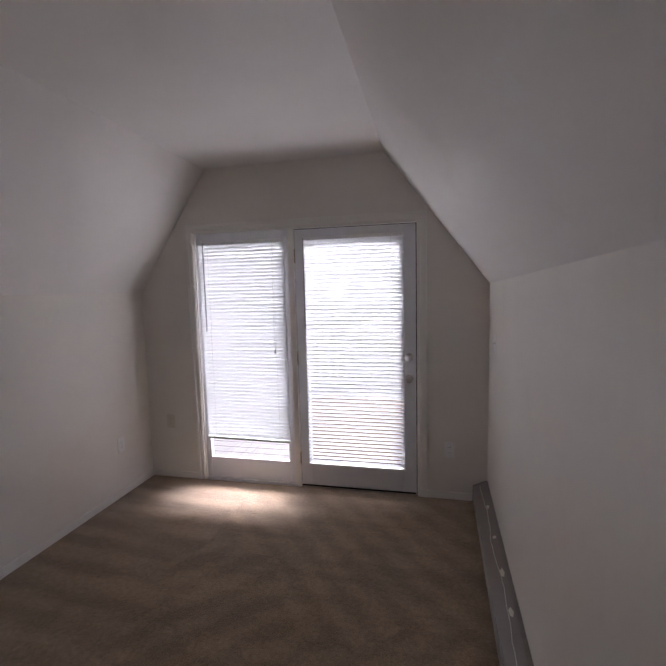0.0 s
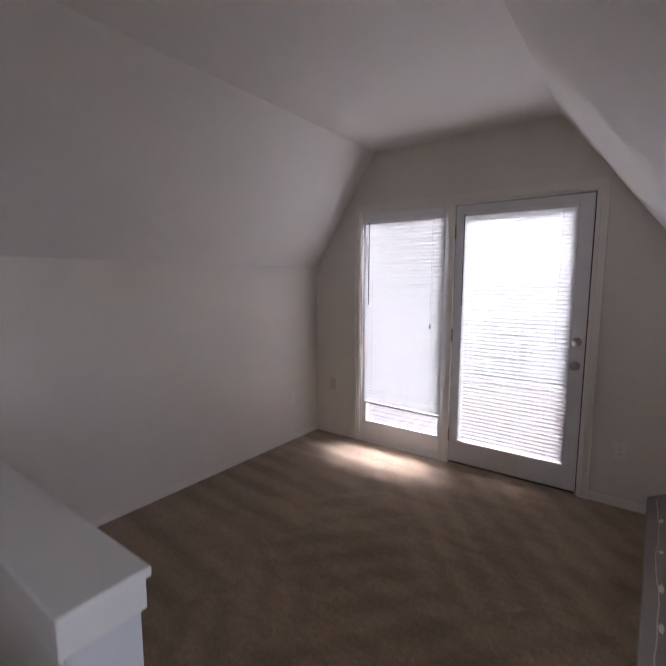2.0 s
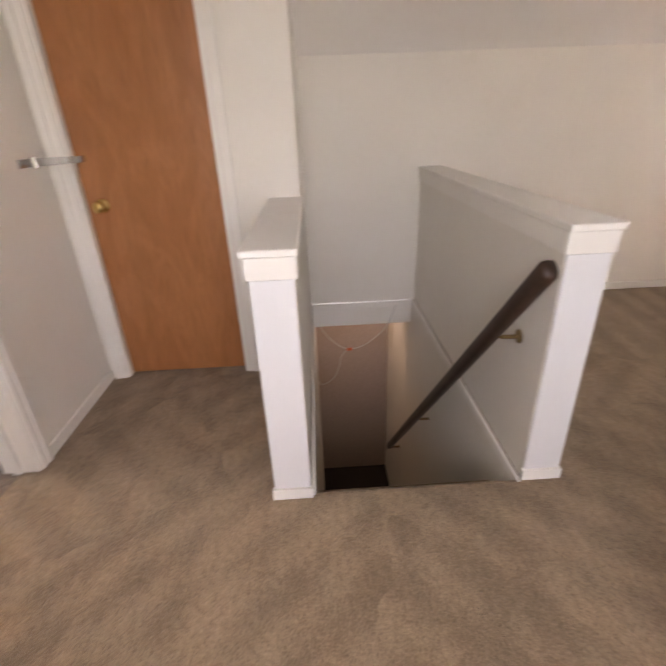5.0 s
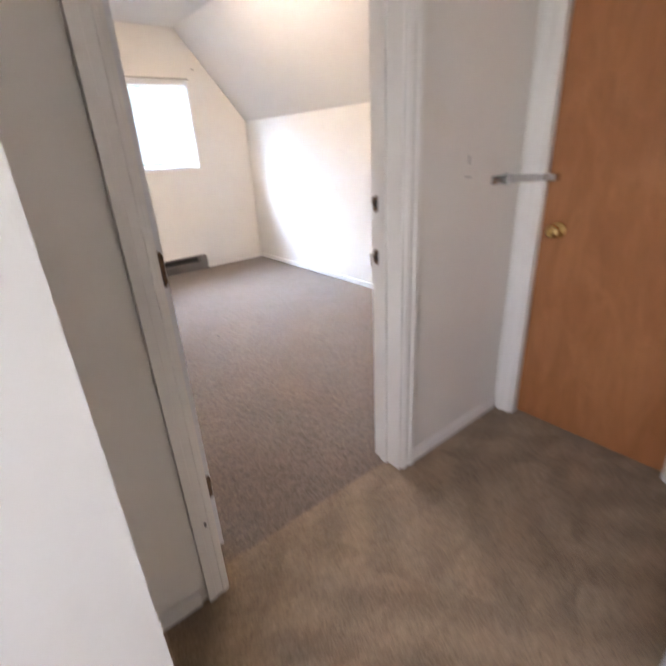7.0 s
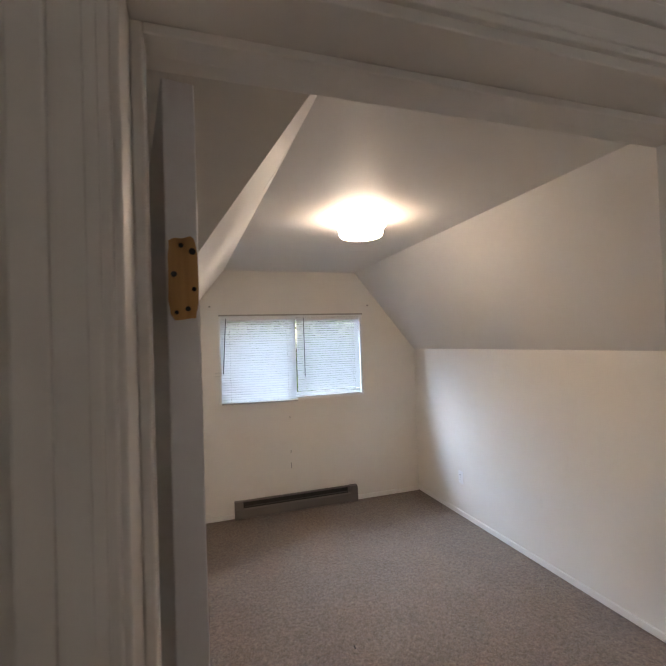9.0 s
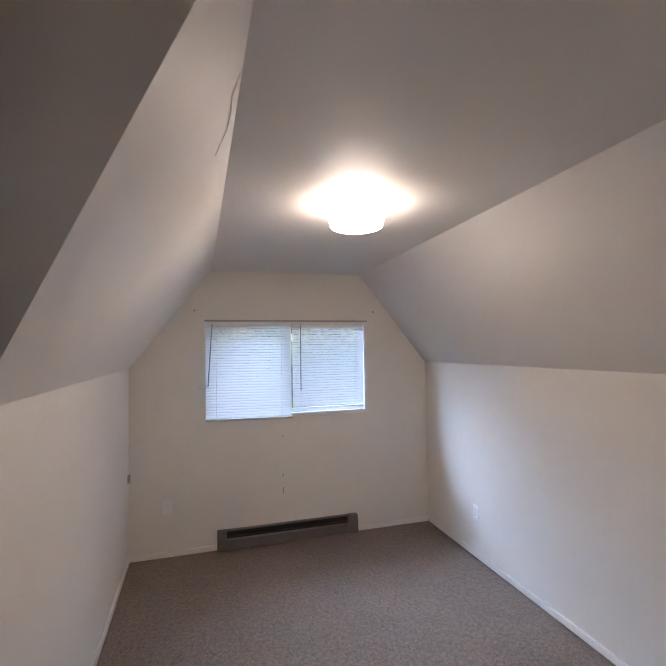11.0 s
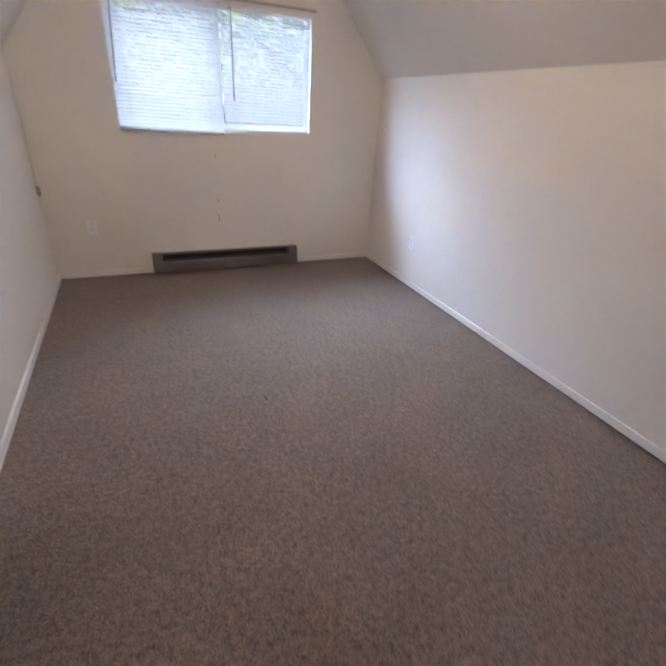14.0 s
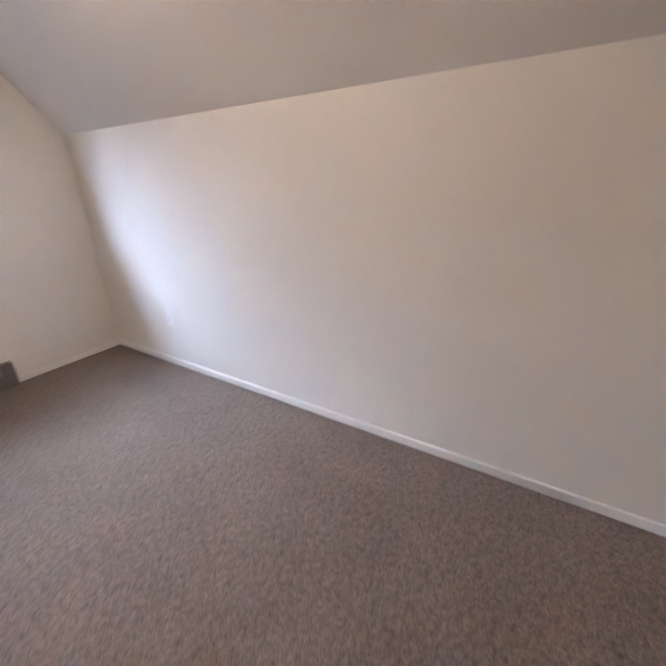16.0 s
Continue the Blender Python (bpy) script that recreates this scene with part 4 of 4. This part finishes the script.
def boxed_heater():
    """Old wall-long heater cover: flat front, top sloping back to the wall, a ragged line of wall paint and flakes along it."""
    length, deep, rnd = 1.665, 0.10, random.Random(11)
    root = thing("baseboard_heater", (EAST - 0.032, -1.68, 0.0), "scuffed grey-brown boxed heater along the knee wall", "heater", "baseboard heaters", 89)
    part("body", prism(bmesh.new(), [(0.012, 0.0, 0.014), (0.012, deep - 0.008, 0.014), (0.012, deep, 0.022), (0.012, deep, 0.112), (0.012, deep - 0.006, 0.120), (0.012, 0.020, 0.158), (0.012, 0.0, 0.162)], (length - 0.024, 0, 0)), HEATER_OLD, root)
    part("front_lip", block(0.012, length - 0.012, deep - 0.001, deep + 0.003, 0.104, 0.114, 0.0015), HEATER_OLD, root, "worn pale front edge")
    # dark block paints the shade under the cover
    part("toe_gap_shade", block(0.02, length - 0.02, 0.0, deep - 0.02, 0.0, 0.014), HEATER_DARK, root)
    for x in (0.0, length - 0.012):
        part("end_cap", prism(bmesh.new(), [(x, 0.0, 0.0), (x, deep + 0.002, 0.0), (x, deep + 0.002, 0.116), (x, deep - 0.005, 0.124), (x, 0.020, 0.162), (x, 0.0, 0.166)], (0.012, 0, 0)), HEATER_OLD, root)

    def on(x, y):
        return Vector((x, y, 0.120 + (deep - 0.006 - y) * 0.038 / (deep - 0.026) + 0.0008))
    line, x = [], 0.03
    while x < length - 0.03:
        line.append(on(x, 0.050 + 0.006 * math.sin(x * 9) + rnd.uniform(-0.003, 0.003)))
        x += rnd.uniform(0.03, 0.07)
    part("paint_edge", tube(bmesh.new(), line, 0.0016, 5), IVORY, root, "ragged edge of old wall paint")
    for x, w in ((0.36, 0.06), (0.62, 0.07), (0.95, 0.03), (1.28, 0.05)):
        y = 0.032
        part("paint_flake", prism(bmesh.new(), [on(x, y), on(x + w * 0.5, y - 0.006), on(x + w, y + 0.002), on(x + w * 0.8, y + 0.014), on(x + w * 0.2, y + 0.011)], (0, 0, 0.0012)), IVORY, root, "pale paint flake")
    return root


boxed_heater()


# ---- outlets, switches, fixings ----
def outlet(place, turn, mat, label, kind="outlet"):
    """A wall plate; its face looks along -y of its own."""
    root = thing("light_switch" if kind == "switch" else "power_outlet", place, label, "switch" if kind == "switch" else "outlet", "" if kind == "switch" else "wall outlets", turn)
    part("cover_plate", block(-0.035, 0.035, -0.005, 0.0, -0.057, 0.057, 0.002), mat, root)
    if kind == "switch":
        part("toggle", block(-0.005, 0.005, -0.016, -0.004, -0.004, 0.012, 0.002), mat, root)
    else:
        for z in (-0.021, 0.021):
            r = part("socket", block(-0.016, 0.016, -0.0075, -0.004, z - 0.014, z + 0.014, 0.003), mat, root)
            for x in (-0.006, 0.006):
                part("slot", block(x - 0.001, x + 0.001, -0.0082, -0.007, z - 0.002, z + 0.007), HOLE, r)
    part("plate_screw", block(-0.002, 0.002, -0.0062, -0.0045, -0.002, 0.002), GREY_PLASTIC, root)
    return root


outlet((0.20, 0, 0.484), 0, IVORY, "ivory wall outlet on the gable wall")
outlet((0.0, -0.363, 0.40), 90, WHITE_PLASTIC, "white wall outlet low on the knee wall")
outlet((2.467, 0, 0.371), 0, WHITE_PLASTIC, "white wall outlet beside the patio door")
outlet((EAST - 0.006, -0.33, 1.195), -91, WHITE_PLASTIC, "white light switch on the knee wall", "switch")
outlet((2.404, B_S, 0.40), 180, WHITE_PLASTIC, "white wall outlet under the bedroom window")
outlet((0.0, -7.935, 0.365), 90, WHITE_PLASTIC, "white wall outlet low on the bedroom knee wall")
outlet((EAST_N + 0.011, -6.62, 0.46), -90, WHITE_PLASTIC, "white wall outlet low on the bedroom knee wall")
jack = thing("phone_jack", (EAST_S, -8.69, 0.68), "small grey phone jack box on the knee wall", "wall jack")
part("jack_box", block(-0.02, 0.0, -0.022, 0.022, -0.03, 0.03, 0.004), GREY_PLASTIC, jack)
for x, z in ((2.187, 2.045), (0.552, 2.048)):
    f = thing("curtain_bracket", (x, B_S, z), "small painted-over curtain rod bracket", "bracket", "curtain brackets")
    part("plate", block(-0.014, 0.014, 0.0, 0.005, -0.018, 0.018, 0.002), WALL, f)
    part("peg", block(-0.008, 0.008, 0.004, 0.022, -0.007, 0.007, 0.002), GREY_PLASTIC, f)
stain = thing("wall_stain", (1.435, B_S, 0.415), "faint grey drip stains on the gable wall", "stain")
for dz, h in ((0.0, 0.055), (0.15, 0.03), (0.50, 0.02)):
    part("drip", block(-0.004, 0.004, 0.0004, 0.0012, dz, dz + h), GREY_PLASTIC, stain)
wire = thing("wall_cable", (0.452, -0.004, 1.565), "thin white cable fixed along the door casing", "cable")
part("cable_run", tube(bmesh.new(), [(0.045, -0.014, -1.55), (0.01, -0.018, -0.9), (-0.004, -0.018, -0.05), (0.0, -0.022, 0.03), (0.03, -0.02, 0.05), (0.055, -0.018, 0.02)], 0.0035, 6), WHITE_PLASTIC, wire, "", True)


# ---- ceiling light ----
def ceiling_light():
    root = thing("ceiling_light", (1.388, -6.815, B_TOP), "lit round opal glass bowl light close under the ceiling", "ceiling light")
    part("ceiling_pan", turned(bmesh.new(), [(0.0, -0.022), (0.055, -0.020), (0.062, -0.012), (0.064, 0.0)]), WHITE_PLASTIC, root, "white metal ceiling pan", True)
    part("glass_shade", turned(bmesh.new(), [(0.0, -0.134), (0.07, -0.132), (0.138, -0.122), (0.146, -0.112), (0.149, -0.088), (0.158, -0.066), (0.172, -0.054), (0.168, -0.051), (0.152, -0.064), (0.143, -0.086), (0.136, -0.112), (0.07, -0.126), (0.0, -0.128)]), LAMP_GLASS, root, "glowing opal glass shade", True)
    # added liner, glows weaker than the glass to dim the patch on the ceiling
    part("dimming_liner", turned(bmesh.new(), [(0.0, -0.127), (0.07, -0.125), (0.134, -0.111), (0.141, -0.086), (0.150, -0.063), (0.165, -0.0505), (0.163, -0.0495), (0.148, -0.062), (0.138, -0.086), (0.130, -0.108), (0.07, -0.122), (0.0, -0.124)]), LAMP_LINING, root, "", True)
    for a in (0.3, 2.4, 4.5):
        part("bulb", turned(bmesh.new(), [(0.0, -0.032), (0.018, -0.028), (0.024, -0.012), (0.024, 0.012), (0.018, 0.028), (0.0, 0.032)], Matrix.Translation((0.07 * math.cos(a), 0.07 * math.sin(a), -0.07)) @ pose(0, 0, 0, 0, 90, math.degrees(a)), 14), LAMP_BULB, root, "", True)
    part("rod", tube(bmesh.new(), [(0, 0, -0.14), (0, 0, -0.015)], 0.004, 8), NICKEL, root)
    part("finial", turned(bmesh.new(), [(0.0, -0.156), (0.006, -0.152), (0.008, -0.144), (0.005, -0.136), (0.0, -0.135)]), NICKEL, root, "small metal finial", True)
    for o in root.children:
        o.scale = (0.88, 0.88, 0.9)
    return root


ceiling_light()

# ---- dormer window behind the hall ----
dw = tagged(new("window_3", mesh_of("window_3", ring(bmesh.new(), -0.6, 0.6, 0.9, 2.1, -0.03, 0.03, 0.05, 0.05, 0.05, 0.05), VINYL)), "white dormer window", "window", kind="structure")
dw.matrix_world = pose(NOOK + 0.05, -3.5, 0, 0, 0, 90)
g = part("pane", block(-0.56, 0.56, -0.003, 0.003, 0.94, 2.06), GLASS, dw)
g.visible_shadow = False


# ---- peeling paper on the slope ----
def peel():
    root = thing("peeling_paper", (B_RN, -6.1, B_TOP), "torn strip of peeling lining paper on the sloping ceiling", "paper")
    o = Vector((B_RN, -6.1, B_TOP))

    def on(y, s):
        f = (y - V_S) / (B_S - 0.14 - V_S)
        g = (y - D_S) / (B_S - 0.14 - D_S)
        top, low = B_RN + (B_R - B_RN) * f, EAST_N + (EAST_S - EAST_N) * g
        return Vector((top + (low - top) * s, y, B_TOP - (B_TOP - KNEE_B) * s)) - o + Vector((-0.0018, 0, -0.0015))
    pts = [on(-5.92, 0.008), on(-6.00, 0.035), on(-6.10, 0.03), on(-6.18, 0.04), on(-6.27, 0.085), on(-6.33, 0.065), on(-6.43, 0.03), on(-6.50, 0.008)]
    part("flap", prism(bmesh.new(), pts, (-0.0006, 0, -0.0005)), CEIL, root)


peel()

# ---- lint on the bedroom carpet ----
for x, y, turn in ((1.56, -6.70, 80),):
    f = thing("lint_fleck", (x, y, -0.002), "dark scrap of lint on the bedroom carpet", "lint", "lint flecks", turn)
    part("scrap", block(-0.011, 0.011, -0.003, 0.004, 0.0, 0.004, 0.001), HOLE, f)


# ---- outside ----
ground = tagged(new("ground", mesh_of("ground", block(-400, 400, -400, 400, -3.3, -3.1), LAWN)), "grass ground far below the rooms", "ground", kind="structure")


def deck():
    root = thing("deck", (0.0, 0.0, -0.12), "weathered grey board deck with a white rail", "deck")
    for i in range(26):
        part("deck_board", block(-1.5, 5.0, 0.16 + i * 0.145, 0.16 + i * 0.145 + 0.138, -0.04, 0.0), DECK, root)
    for x in (-1.4, 0.2, 1.8, 3.4, 4.9):
        part("post", block(x - 0.045, x + 0.045, 3.84, 3.93, -2.98, 1.0, 0.004), SIDING, root)
    part("top_rail", block(-1.5, 5.0, 3.83, 3.94, 1.0, 1.04, 0.004), SIDING, root)
    part("low_rail", block(-1.5, 5.0, 3.86, 3.91, 0.10, 0.14, 0.004), SIDING, root)
    for i in range(43):
        x = -1.45 + i * 0.15
        part("baluster", block(x - 0.016, x + 0.016, 3.87, 3.90, 0.14, 1.0), SIDING, root)
    return root


deck()


def privacy_screen():
    root = thing("privacy_screen", (1.25, 0.85, -0.12), "stained cedar board screen on the deck", "screen")
    for i in range(14):
        part("board", block(i * 0.145 - 0.2, i * 0.145 - 0.06, 0, 0.02, 0.0, 0.64 + 0.004 * (i % 3)), FENCE, root)
    part("screen_rail", block(-0.22, 1.85, -0.03, 0.0, 0.48, 0.56), FENCE, root)
    return root


privacy_screen()


def tree(place, height, crown, seed):
    rnd = random.Random(seed)
    root = thing("tree", place, "leafy green garden tree with an uneven crown", "tree", "garden trees")
    bm = bmesh.new()
    tube(bm, [(0, 0, 0), (0.06, 0.03, height * 0.3), (0.0, 0.08, height * 0.6), (0.05, 0, height * 0.9)], 0.11, 8)
    tips = []
    for k in range(9):
        a, z = k * 2.4, height * (0.35 + 0.06 * k)
        tip = Vector((math.cos(a) * crown * 0.7, math.sin(a) * crown * 0.7, z + crown * 0.5))
        tips.append(tip)
        tube(bm, [(0.02, 0.04, z), tip * 0.5 + Vector((0, 0, z * 0.5)), tip], 0.035, 6)
    part("trunk", bm, BARK, root, "", True)
    verts, faces = [], []
    for _ in range(5200 if place[1] > 0 else 3000):
        c = rnd.choice(tips) + Vector((rnd.gauss(0, 1), rnd.gauss(0, 1), rnd.gauss(0, 0.8))) * crown * 0.34
        u = Vector((rnd.gauss(0, 1), rnd.gauss(0, 1), rnd.gauss(0, 1))).normalized()
        w = u.orthogonal().normalized()
        s = rnd.uniform(0.05, 0.11)
        i = len(verts)
        verts += [c - u * s, c + w * s * 0.5, c + u * s, c - w * s * 0.5]
        faces.append((i, i + 1, i + 2, i + 3))
    me = bpy.data.meshes.new("crown")
    me.from_pydata(verts, [], faces)
    me.materials.append(LEAF)
    ob = new("crown", me)
    ob.parent = root
    return root


for i, (x, y, h, c) in enumerate(((-2.5, 9, 5.2, 1.9), (1.0, 11, 5.6, 2.2), (4.5, 10, 5.0, 2.0), (8.0, 13, 6.5, 2.4), (-7.0, 13, 6.5, 2.6), (2.8, 15.5, 7.0, 2.4),
                                  (-1.5, -14, 7.0, 2.4), (2.2, -13, 7.4, 2.5), (5.6, -14.5, 7.6, 2.6), (-5.0, -16, 8.0, 2.8), (0.2, -18, 9.0, 3.0), (9.0, -17, 8.5, 3.0))):
    tree((x, y, -3.1), h, c, i)


def neighbour():
    root = thing("neighbour_house", (-2.0, 19.0, -3.1), "pale neighbouring house with a grey shingle roof", "house")
    part("wall", block(0, 11, 0, 7, 0, 4.6), SIDING, root)
    part("roof", prism(bmesh.new(), [(-0.4, -0.5, 4.5), (-0.4, 3.5, 7.0), (-0.4, 7.5, 4.5)], (11.8, 0, 0)), ROOFING, root)
    for x in (1.5, 5.0, 8.4):
        w = part("window", ring(bmesh.new(), x, x + 1.2, 1.8, 3.1, -0.06, 0.02, 0.07, 0.07, 0.07, 0.07), VINYL, root)
        part("pane", block(x + 0.07, x + 1.13, -0.01, 0.0, 1.87, 3.03), HOLE, w)
    return root


neighbour()
